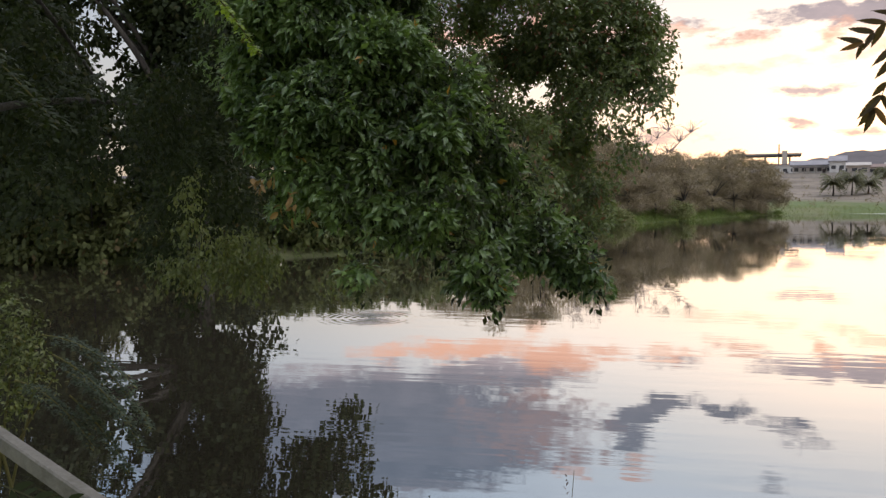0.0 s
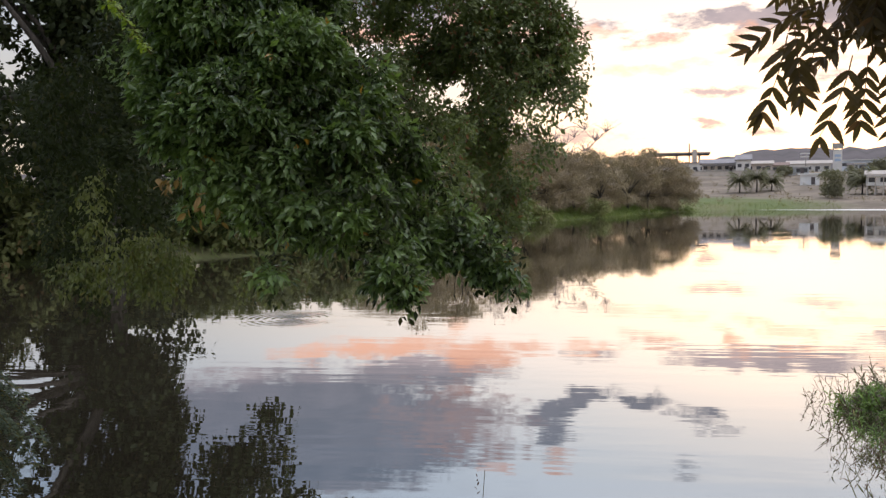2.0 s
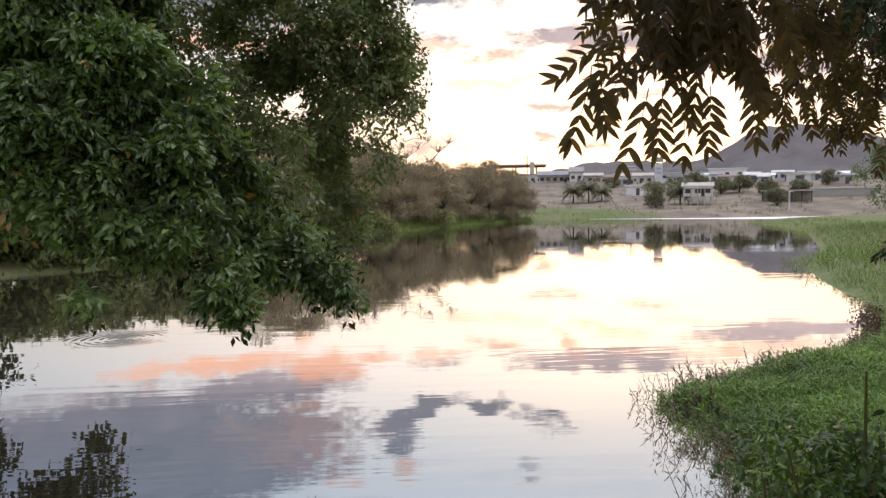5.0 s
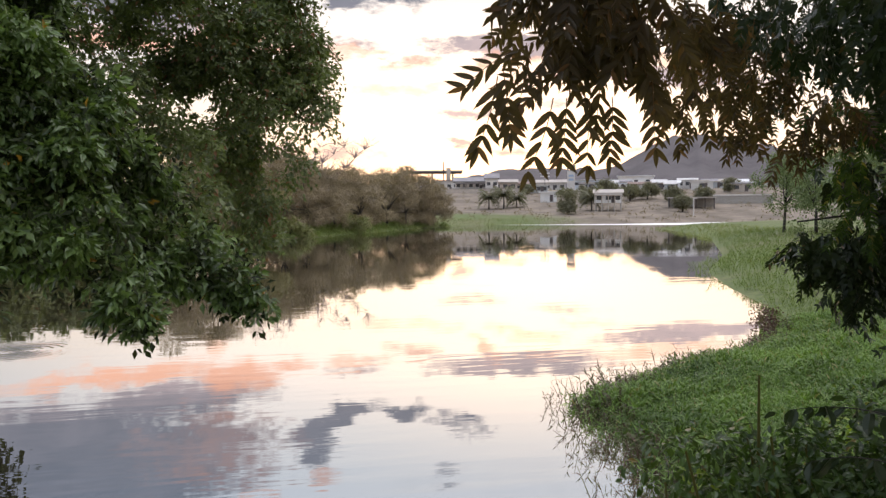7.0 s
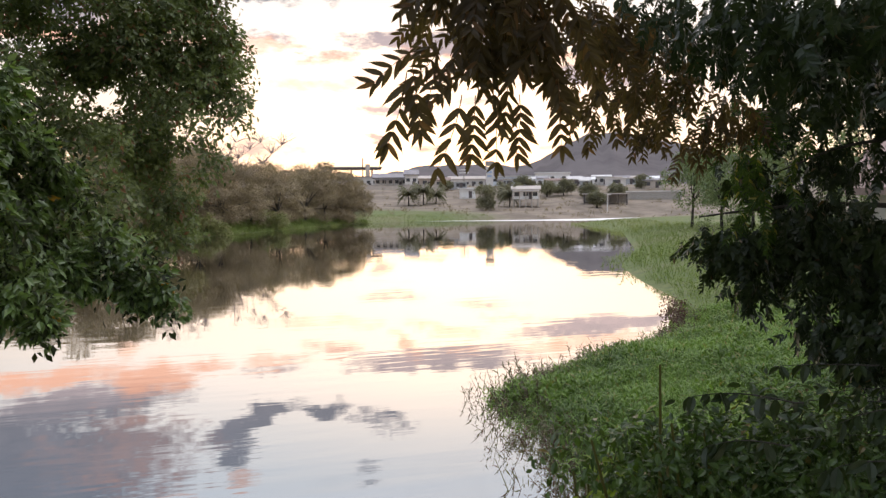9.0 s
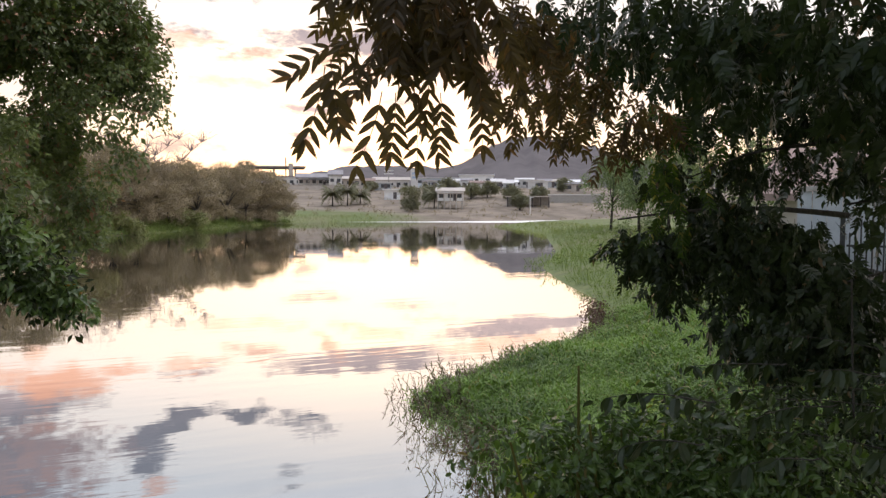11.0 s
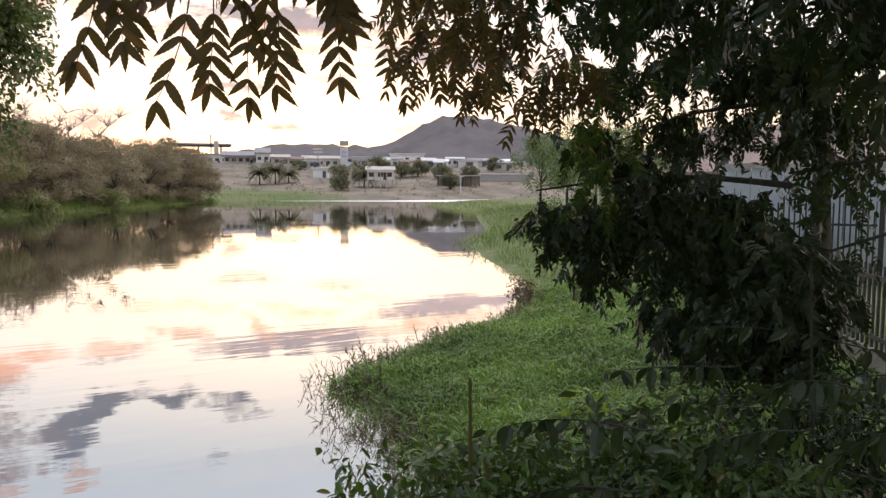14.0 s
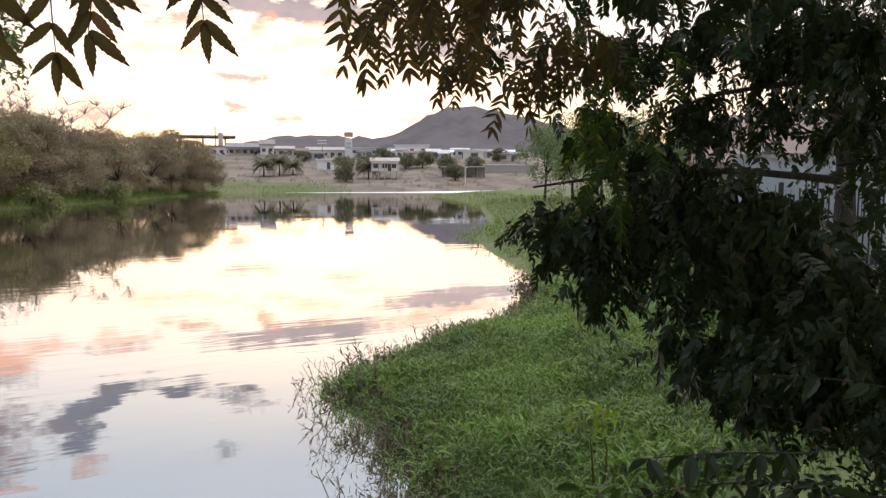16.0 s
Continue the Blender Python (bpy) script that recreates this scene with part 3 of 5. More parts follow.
FAR_BOUGHS = [
    (1.21, 11.72, 5.26, 0.27), (1.12, 11.76, 5.92, 0.32), (1.42, 12.96, 5.13, 0.2), (0.99, 13.03, 4.6, 0.29), (-0.7, 10.78, 4.61, 0.43), (-0.06, 13, 5.09, 0.45), (0.46, 11.44, 5.23, 0.34), (-1.33, 10.12, 5.61, 0.18),
    (0.58, 11.6, 5.75, 0.39), (-1.03, 10.46, 5.15, 0.17), (-0.26, 13.04, 4.47, 0.4), (0.48, 12.27, 6.41, 0.97), (0.93, 12.39, 5.61, 0.57), (-0.56, 11.65, 6.5, 0.97), (-0.16, 13.01, 4.92, 0.74), (-0.07, 13.06, 4, 0.65),
    (0.13, 13.06, 3.31, 0.38), (0.57, 12.59, 7.47, 1.03), (-1.16, 10.23, 7.13, 0.91), (-0.62, 10.23, 3.96, 0.57), (0.14, 11.83, 5.65, 0.68), (-1.47, 10.11, 4.43, 0.46), (-1.85, 10.94, 6.33, 0.68), (-0.07, 13.05, 3.21, 0.43),
    (-1.09, 11.74, 5.76, 0.28), (-1.46, 11.21, 5.1, 0.24), (-0.83, 11.87, 4.98, 0.51), (-0.81, 11.83, 5.96, 0.26), (-0.09, 11.96, 5.4, 0.51), (-0.32, 13.04, 4.5, 0.61), (-0.96, 10.8, 4.77, 0.46), (0.89, 12.48, 5.85, 0.51),
    (1.2, 12.51, 5.49, 0.4), (1.17, 12.73, 6.28, 0.46), (0.72, 13.22, 4.96, 0.3), (0.82, 13.24, 4.58, 0.26), (0.62, 13.26, 4.28, 0.34), (0.46, 13.27, 3.83, 0.34), (0.36, 13.26, 3.33, 0.28)]
LACE_BOUGHS = [(-1.33, 10.12, 5.61, 0.36), (-1.03, 10.46, 5.15, 0.34), (-1.09, 11.74, 5.76, 0.57), (-1.46, 11.21, 5.1, 0.48), (-0.81, 11.83, 5.96, 0.51)]
SHADED_BOUGHS = [
    (-6.00, 10.80, 4.82, 1.00), (-7.30, 11.15, 5.05, 0.60), (-7.83, 9.55, 5.09, 0.90), (-5.20, 10.14, 4.00, 0.70), (-7.87, 9.33, 6.11, 0.80), (-5.55, 10.75, 5.68, 0.60), (-4.96, 10.94, 6.32, 0.80), (-6.73, 9.17, 4.71, 0.70), (-5.21, 10.11, 3.08, 0.35), (-6.65, 8.02, 3.91, 0.40), (-5.88, 10.34, 3.49, 0.50)]

base = Vector((-9.6, 7.2, float(ground_height(-9.6, 7.2))))
fig = thing("overhanging_tree", base, "large fig tree leaning out over the lake with glossy leaves", "tree")
o = np.array(base)
knee = np.array((-8.9, 7.4, 4.2)) - o
child("trunk", Pile().tube(limb_points((0, 0, -0.4), knee, 0, 0.05, 8), np.linspace(0.42, 0.26, 8), 11).mesh("trunk", M["bark"], True), fig)
fork = np.array((-7.6, 6.6, 7.6)) - o
child("limb", Pile().tube(limb_points(knee, fork, 0, 0.03, 6), np.linspace(0.24, 0.15, 6), 9).mesh("limb", M["bark"], True), fig)
for start, goal, r in ((fork, (-2.8, 7.2, 5.4), 0.11), (fork, (-1.5, 6.6, 4.6), 0.07), (fork, (-0.2, 11.8, 6.4), 0.11), (knee, (-5.6, 10.2, 4.9), 0.09), (fork, (-4.0, 8.3, 6.2), 0.1), (fork, (0.5, 12.4, 7.0), 0.07),
                       (fork, (-0.6, 6.4, 3.8), 0.045), (fork, (-7.2, 10.4, 5.2), 0.1)):
    child("limb", Pile().tube(limb_points(start, np.array(goal) - o, 0.12, 0.04, 9), np.linspace(r, r * 0.12, 9), 7).mesh("limb", M["bark"], True), fig)


def local_to(clumps, origin):
    return [(a - origin[0], b - origin[1], c - origin[2], r) for a, b, c, r in clumps]


def finer(clumps, k, share=0.4):
    """Breaks each clump into smaller ones near its outside, so that light and shade fall between them."""
    res = []
    for x, y, z, r in clumps:
        for _ in range(max(3, int(k * r ** 1.3))):
            d = unit(rng.normal(size=3))
            q = 0.45 + 0.4 * rng.random()
            res.append((x + d[0] * r * q, y + d[1] * r * q, z + d[2] * r * q * 0.85, max(0.07, r * share * (0.6 + 0.7 * rng.random()))))
    return res


def leafy(clumps, n, leaf, per, reach, droop=0.35):
    """Leaves that lie like shingles on the upper, outer side of each clump, tips outwards and down."""
    p, d = in_clumps(clumps, n, 0.75, 0.75)
    d[:, 2] = np.abs(d[:, 2]) * 0.8 + d[:, 2] * 0.2
    c = unit(d + rng.normal(size=d.shape) * 0.25)
    k = rng.random((n, per, 1))
    th = rng.random((n, per, 1)) * 6.283
    flat = unit(np.cross(c, rng.normal(size=c.shape)))
    other = np.cross(c, flat)
    out = flat[:, None] * np.cos(th) + other[:, None] * np.sin(th)
    at = p[:, None] + out * reach * (0.3 + 0.7 * k) * np.array([1, 1, 0.8])
    ax = out * 0.6 + c[:, None] * np.array([0.8, 0.8, 0.0]) + np.array([0, 0, -droop]) + rng.normal(size=at.shape) * 0.5
    up = c[:, None] * 0.8 + np.array([0, 0, 0.7]) + rng.normal(size=at.shape) * 0.75
    at, ax, up = at.reshape(-1, 3), ax.reshape(-1, 3), up.reshape(-1, 3)
    return place_many(OVAL_V, OVAL_F, at, ax, up, leaf * (0.6 + 0.7 * rng.random(len(at))))


v, f = leafy(finer(local_to(NEAR_BOUGHS, o), 60, 0.27), 13500, 0.09, 7, 0.105, 0.45)
child("near_crown", mesh_from("near_crown", v, f, M["ficus"]), fig, "glossy mid-green oval leaves", "stuff")
# inner leaves take the darker copy, so the crown's shade is coloured in
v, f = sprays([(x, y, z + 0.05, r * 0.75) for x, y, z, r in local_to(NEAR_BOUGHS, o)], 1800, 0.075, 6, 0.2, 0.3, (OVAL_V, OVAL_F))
child("inner_crown", mesh_from("inner_crown", v, f, M["shade_leaf"]), fig, "inner leaves with the crown's shade in their colour", "stuff")
v, f = leafy(finer(local_to(UPPER_BOUGHS, o), 24), 2400, 0.085, 7, 0.12, 0.6)
child("upper_crown", mesh_from("upper_crown", v, f, M["ficus"]), fig, "", "stuff")
# unseen top of the crown, high above the water, added to shade the boughs
SHADING_BOUGHS = [(-5.6 + 3.0 * math.sin(k * 2.4) * math.sqrt(k / 22), 6.6 + 3.2 * math.cos(k * 2.4) * math.sqrt(k / 22), 8.7 + 0.7 * math.sin(k * 1.7), 0.9) for k in range(22)]
v, f = leafy(finer(local_to(SHADING_BOUGHS, o), 14), 3200, 0.12, 7, 0.2, 0.5)
child("shading_crown", mesh_from("shading_crown", v, f, M["ficus"]), fig, "", "stuff")
v, f = leafy(finer(local_to(FAR_BOUGHS, o), 44, 0.26), 7200, 0.1, 7, 0.13, 0.45)
child("far_crown", mesh_from("far_crown", v, f, M["ficus_back"]), fig, "leaves dark against the bright sky", "stuff")
v, f = sprays([(x, y, z, r * 0.8) for x, y, z, r in local_to(FAR_BOUGHS, o)], 350, 0.10, 6, 0.25, 0.4, (TUFT_V, TUFT_F))
child("far_inner_crown", mesh_from("far_inner_crown", v, f, M["ficus_back"]), fig, "", "stuff")
# deep shade of these boughs comes from the dark leaf colour
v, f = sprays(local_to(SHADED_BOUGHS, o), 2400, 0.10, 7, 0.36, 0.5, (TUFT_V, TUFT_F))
child("shaded_crown", mesh_from("shaded_crown", v, f, M["shade_leaf"]), fig, "leaves with deep shade in their colour", "stuff")
v, f = leafy(finer(local_to(LACE_BOUGHS, o), 70, 0.2), 560, 0.1, 7, 0.14, 0.45)
child("thin_crown", mesh_from("thin_crown", v, f, M["ficus_back"]), fig, "thin leafy twigs that let the sky through", "stuff")
# climbers that hang from the shaded boughs
for cx, cy, ztop, zlow in ((-4.12, 7.53, 4.22, 2.85), (-4.10, 7.32, 3.98, 2.99), (-3.52, 7.61, 3.38, 2.81), (-3.96, 7.85, 3.37, 2.87), (-3.37, 7.78, 3.31, 2.94), (-2.32, 7.00, 3.13, 2.80)):
    cl = [(cx + 0.06 * math.sin(k * 2.1), cy, z, 0.06 + 0.03 * math.sin(k * 3.0)) for k, z in enumerate(np.linspace(ztop, zlow, 8))]
    v, f = sprays(local_to(cl, o), 30, 0.055, 5, 0.12, 0.9)
    child("hanging_vine", mesh_from("hanging_vine", v, f, M["vine"]), fig, "yellow-green climbing vine", "stuff")
v, f = sprays(local_to([(-4.06, 7.12, 3.88, 0.1), (-4.05, 7.12, 3.45, 0.12), (-4.07, 7.09, 3.11, 0.14), (-3.94, 7.15, 2.96, 0.14), (-4.27, 7.08, 3.02, 0.12), (-3.62, 7.10, 3.06, 0.16), (-3.46, 7.19, 3.26, 0.18), (-3.32, 7.23, 2.96, 0.16), (-3.48, 7.14, 2.87, 0.12), (-3.20, 7.19, 3.21, 0.14), (-3.77, 7.15, 3.27, 0.12)], o), 330, 0.06, 6, 0.16, 0.9)
child("hanging_vine", mesh_from("hanging_vine", v, f, M["vine"]), fig, "yellow-green vine leaves hanging over the water", "stuff")
v, f = sprays(local_to([(-2.33, 5.29, 3.95, 0.06), (-2.38, 5.27, 3.89, 0.04), (-2.20, 5.35, 3.74, 0.06), (-2.11, 5.39, 3.71, 0.05)], o), 8, 0.08, 4, 0.07, 0.8)
child("dead_leaf_tuft", mesh_from("dead_leaf_tuft", v, f, M["dead_leaf"]), fig, "orange-brown dead leaves", "stuff")
# the curtain of leaves behind them, darkened in colour for shade
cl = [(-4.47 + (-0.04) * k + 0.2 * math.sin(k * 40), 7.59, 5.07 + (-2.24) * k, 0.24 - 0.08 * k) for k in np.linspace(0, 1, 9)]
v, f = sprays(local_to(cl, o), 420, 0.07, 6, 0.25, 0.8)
child("hanging_vine", mesh_from("hanging_vine", v, f, M["shade_leaf"]), fig, "curtain of climbing leaves coloured dark as shade", "stuff")


def clumps_round(a, d, z0, z1, wide, n, r, depth=None):
    """Clumps that fill a crown at a bearing and distance."""
    c = site(a, d)
    res = []
    for _ in range(n):
        k = rng.random()
        z = z0 + (z1 - z0) * k
        w = wide * math.sqrt(max(0.15, 1 - (2 * k - 0.9) ** 2 * 0.8))
        dx, dy = (rng.random() - 0.5) * 2 * w, (rng.random() - 0.5) * 2 * (depth or w)
        res.append((c.x + dx, c.y + dy, max(c.z, 0) + z, r * (0.7 + 0.6 * rng.random())))
    return res


# tall tree on the far left bank that darkens the water
tall = clumps_round(-28.4, 47, 6.4, 19, 1.8, 48, 1.0) + clumps_round(-26.4, 47, 6.2, 19, 0.9, 44, 0.62) + clumps_round(-27.2, 47, 3.0, 6.4, 2.4, 34, 0.28) + clumps_round(-20.9, 46, 11.4, 19, 2.5, 44, 0.5) + clumps_round(-15.6, 46, 15.6, 19, 2.6, 18, 0.45) + clumps_round(-18.6, 46, 9.7, 13.4, 0.9, 12, 0.34) + clumps_round(-22.8, 46, 14.4, 19, 1.4, 14, 0.45) + clumps_round(-14.2, 46, 16.6, 19.4, 2.0, 12, 0.42)
tall += clumps_round(-38.5, 48, 4.0, 19, 4.4, 52, 1.15) + clumps_round(-32, 49, 3.6, 16, 2.2, 21, 1.0)


def in_gap(c):
    """The openings in its crown through which the sky shows."""
    a = math.degrees(math.atan2(c[0] - VIEW.x, c[1] - VIEW.y))
    return (-37.8 < a < -31.4 and 11.2 < c[2] < 15.4) or (-30.6 < a < -29.2 and 7.8 < c[2] < 9.8)


tall = [c for c in tall if not in_gap(c)]
for k in range(46):
    p = site(-38.2 + 7.0 * rng.random(), 47 + 2 * rng.random(), 11.0 + 4.6 * rng.random())
    tall.append((p.x, p.y, p.z, 0.3))
# its crown uses the same shade-dark leaf colour
tree("tall_bank_tree", "tall dark tree with drooping crown on the lake bank", site(-29, 47), tall, M["shade_leaf"], 14000, 0.42, 0.45, per=6, reach=0.9, droop=0.5, limbs=12)
for k, (a, d, h, w) in enumerate(((-36, 50, 5.0, 4.2), (-40, 52, 5.5, 4.0), (-44, 58, 5, 5), (-38, 62, 4.5, 5), (-32, 56, 4, 4), (-46, 56, 3.4, 3.4), (-42, 53, 3.2, 3.2), (-38.4, 52, 3.2, 3.2), (-35, 52, 3.2, 3.0), (-31.6, 52, 3.2, 3.0), (-28.3, 52, 3.2, 3.0), (-25, 53, 3.2, 3.0), (-21.8, 53, 2.9, 3.0), (-18.6, 54, 3.2, 3.0), (-15.6, 57, 2.9, 3.0), (-13.0, 62, 3.4, 3.2), (-10.8, 69, 3.6, 3.6), (-9.0, 77, 4.4, 4.0))):
    tree("bank_bush", "dense olive bush on the grassy bank", site(a, d), clumps_round(a, d, 0.4, h, w, 16, 1.1), M["bank_leaf"], 900, 0.4, 0.12, group="bushes on the grassy bank", reach=0.6)

# brown scrub trees on the opposite bank, haze mixed into their colour
SCRUB = [(-9.5, 90, 10.6, 5.4), (-6.8, 93, 12.0, 5.6), (-4.2, 97, 12.4, 5.6), (-1.7, 103, 12.2, 5.6), (0.5, 108, 11.2, 5.4), (2.4, 112, 10.6, 5.2), (4.4, 120, 10.2, 5.2), (6.3, 127, 10.4, 5.4), (8.2, 138, 10.6, 5.4),
         (9.6, 145, 11.2, 4.8), (10.6, 149, 11.0, 4.2), (11.6, 152, 8.6, 3.0), (-2.9, 112, 9.6, 5.4), (1.4, 119, 9.4, 5.4), (3.4, 126, 9.4, 5.4), (5.3, 134, 9.8, 5.4), (7.2, 143, 10.0, 5.4), (8.9, 152, 9.8, 5.0)]


def layered_crown(a, d, h, w, low=0.0):
    """Flat-topped thorn tree: wide thin plates of foliage above one another, under a domed outline."""
    c = site(a, d)
    res = []
    for _ in range(30):
        th, k = rng.random() * 6.283, math.sqrt(rng.random())
        top = h * (1 - 0.34 * k ** 2.2)
        z = max(low, top - 0.5 - rng.random() ** 1.6 * (top - 1.2))
        res.append((c.x + math.cos(th) * w * 1.1 * k, c.y + math.sin(th) * w * k, max(c.z, 0) + z, 1.1 + 0.9 * rng.random()))
    return res


for a, d, h, w in SCRUB:
    tree("scrub_tree", "low spreading brown-green thorn tree on the bank, paled for haze", site(a, d), layered_crown(a, d, h, w, 1.1), M["scrub"], 5200, 0.17, 0.2,
         group="scrub trees on the opposite bank", reach=0.55, droop=0.0, shell=0.3, flat=0.36)
tree("thorn_tree", "flat-topped green thorn tree on the grassy bank", site(-2.3, 97), layered_crown(-2.1, 97, 8.4, 4.6, 4.2), M["thorn"], 3000, 0.22, 0.16, reach=0.5, droop=0.0, shell=0.3, flat=0.36, fork=0.5)
for a, d, h, w in ((1.0, 101, 1.7, 3.0), (5.2, 117, 2.2, 3.2)):
    tree("green_bush", "yellow-green bush at the water's edge", site(a, d), clumps_round(a, d, 0.2, h, w, 10, 0.8), M["scrub_green"], 800, 0.28, 0.08, group="bushes by the water", reach=0.5)


def bare_tree(a, d, h):
    base = site(a, d)
    top = thing("bare_tree", base, "leafless grey tree with many fine branches", "tree")
    child("trunk", Pile().tube(limb_points((0, 0, -0.3), (0, 0, h * 0.35), 0, 0.03, 5), np.linspace(0.22, 0.15, 5), 7).mesh("trunk", M["bare"], True), top)
    for i in range(13):
        pile = Pile()
        tip = np.array((rng.normal() * h * 0.42, rng.normal() * h * 0.15, h * (0.65 + 0.35 * rng.random())))
        start = np.array((0, 0, h * 0.3))
        main = limb_points(start, tip, 0.05, 0.08, 7)
        pile.tube(main, np.linspace(0.1, 0.03, 7), 5)
        for _ in range(70):
            s = main[rng.integers(2, 7)]
            e = s + np.array((rng.normal() * 0.9, rng.normal() * 0.7, 0.5 + rng.random() * 1.3))
            pile.tube(limb_points(s, e, 0.05, 0.1, 4), np.linspace(0.035, 0.02, 4), 3)
        child("branch", pile.mesh("branch", M["bare"]), top)


bare_tree(-1.0, 119, 12.9)
bare_tree(0.6, 121, 12.6)
bare_tree(2.4, 124, 11.9)

# feathery pale trees behind the right-hand bank
for a, d, h, w in ((36.2, 90, 8.8, 2.6), (38.2, 84, 9.4, 3.2), (40.2, 78, 8.4, 3.4), (43, 66, 7.5, 4.0), (48, 56, 7.5, 4.0), (54, 50, 7, 4)):
    tree("feathery_tree", "pale green feathery tree on the grassy bank", site(a, d), clumps_round(a, d, 1.2, h, w, 22, 0.8), M["pale_leaf"], 1300, 0.22, 0.14,
         group="feathery trees on the bank", reach=0.7, droop=0.5)

# ---- the town across the lake ----


def window_row(parent, n, x0, x1, y, z, w, h, turn=0.0):
    for i in range(n):
        x = x0 + (x1 - x0) * (i + 0.5) / n
        win = child("window", Pile().box((x, y, z), (w, 0.16, h)).mesh("window", M["glass"]), parent)


def house(name, label, a, d, wide, deep, high, wall, roof, roof_kind="gable", rise=1.2, eave=0.6, windows=4, storeys=1, lift=0.0, group="", porch=0, z=None):
    """A house that faces the lake: walls, roof, windows, a door, and a porch on posts."""
    base = site(a, d, z)
    top = thing(name, base, label, "house", group)
    top.rotation_euler = (0, 0, -radians(a))
    z0 = lift
    child("wall", Pile().box((0, 0, z0 / 2 + high / 2 - 1.0 + z0 / 2), (wide, deep, high + 2.0 - (z0 if z0 else 0))).mesh("wall", wall), top) if not lift else child(
        "wall", Pile().box((0, 0, z0 + high / 2), (wide, deep, high)).mesh("wall", wall), top)
    if roof_kind == "gable":
        w, dd, zt = wide / 2 + eave, deep / 2 + eave, z0 + high
        v = [(-w, -dd, zt - 0.1), (w, -dd, zt - 0.1), (w, 0, zt + rise), (-w, 0, zt + rise), (-w, dd, zt - 0.1), (w, dd, zt - 0.1)]
        v2 = [(x, y, q + 0.22) for x, y, q in v]
        faces = [(0, 1, 2, 3), (3, 2, 5, 4), (6, 9, 8, 7), (9, 10, 11, 8), (0, 6, 7, 1), (4, 5, 11, 10), (0, 3, 9, 6), (3, 4, 10, 9), (1, 7, 8, 2), (2, 8, 11, 5)]
        child("roof", Pile().add(v + v2, faces).mesh("roof", roof), top)
        child("gable", Pile().add([(-wide / 2, 0.0, zt), (-wide / 2, -deep / 2, zt), (-wide / 2, 0, zt + rise * 0.9), (-wide / 2, deep / 2, zt),
                                   (wide / 2, 0.0, zt), (wide / 2, -deep / 2, zt), (wide / 2, 0, zt + rise * 0.9), (wide / 2, deep / 2, zt)],
                                  t=[(0, 1, 2), (0, 2, 3), (4, 6, 5), (4, 7, 6)]).mesh("gable", wall), top)
    else:
        child("roof", Pile().box((0, 0, z0 + high + 0.15), (wide + 2 * eave, deep + 2 * eave, 0.3)).mesh("roof", roof), top)
    for s in range(storeys):
        if windows:
            window_row(top, windows, -wide / 2, wide / 2, -deep / 2, z0 + (s + 0.55) * high / storeys, min(1.6, wide / windows * 0.55), 1.2)
    child("door", Pile().box((wide * 0.18, -deep / 2 - 0.02, z0 + 1.0), (1.0, 0.14, 2.0)).mesh("door", M["dark_roof"]), top)
    if porch:
        child("porch_roof", Pile().box((0, -deep / 2 - porch / 2, z0 + high * 0.78), (wide * 0.98, porch, 0.25)).mesh("porch_roof", roof), top)
        for i in range(5):
            child("post", Pile().box((-wide * 0.47 + wide * 0.235 * i, -deep / 2 - porch + 0.25, (z0 + high * 0.78) / 2 - 0.5), (0.2, 0.2, z0 + high * 0.78 + 1.0)).mesh("post", M["cream"]), top)
    if lift:
        for i in range(5):
            for k in (-1, 1):
                child("stilt", Pile().box((-wide * 0.45 + wide * 0.225 * i, k * deep * 0.42, lift / 2 - 0.4), (0.3, 0.3, lift + 0.8)).mesh("stilt", M["concrete"]), top)
    return top


# the big canopy on a hill, with its pillar and pole
base = site(11.6, 340)
canopy = thing("filling_station_canopy", base, "wide flat dark roof on white pillars with a tall pole", "canopy")
canopy.rotation_euler = (0, 0, -radians(11.6))
zt = 19.3 - base.z
child("roof", Pile().box((0, 0, zt), (26, 12, 0.9)).mesh("roof", M["dark_roof"]), canopy, "dark flat roof slab")
child("fascia", Pile().box((0, -6.1, zt + 0.25), (26.4, 0.3, 0.6)).mesh("fascia", M["concrete"]), canopy)
for x in (-9, 0, 9):
    child("pillar", Pile().box((x, 0, zt / 2 - 1), (0.8, 0.8, zt + 2)).mesh("pillar", M["white"]), canopy)
child("tower", Pile().box((7.0, -6.6, zt / 2), (1.9, 1.9, zt + 3.0)).mesh("tower", M["cream"]), canopy, "pale square pillar")
child("pole", Pile().box((4.9, -6.6, zt / 2 + 1.4), (0.45, 0.45, zt + 5.4)).mesh("pole", M["dark_roof"]), canopy, "thin dark pole")
house("shop", "low white building under the canopy", 12.6, 322, 11, 8, 4.6, M["white"], M["roof"], "flat", windows=4, z=10.2)
house("long_house", "long house with grey sheet roof and pillared veranda", 14.7, 300, 14.5, 9, 3.4, M["white"], M["roof"], "gable", 1.6, 0.9, 6, porch=2.0)
house("gable_house", "white house with a steep grey gable", 16.0, 292, 4.8, 7, 4.4, M["white"], M["roof"], "gable", 1.8, 0.5, 2)
house("low_house", "low house with pale roof", 17.0, 305, 9, 7, 3.2, M["cream"], M["cream"], "gable", 1.0, 0.6, 3)
house("low_house", "low house with reddish tiled roof", 18.3, 315, 6, 6, 2.8, M["cream"], M["red_roof"], "gable", 1.0, 0.5, 2)
house("long_shed", "long white shed with pale roof", 20.1, 330, 15, 8, 3.6, M["white"], M["cream"], "gable", 1.2, 0.6, 5)
house("white_shed", "plain white block shed", 20.15, 235, 4.8, 4, 2.7, M["bright"], M["bright"], "flat", windows=0)
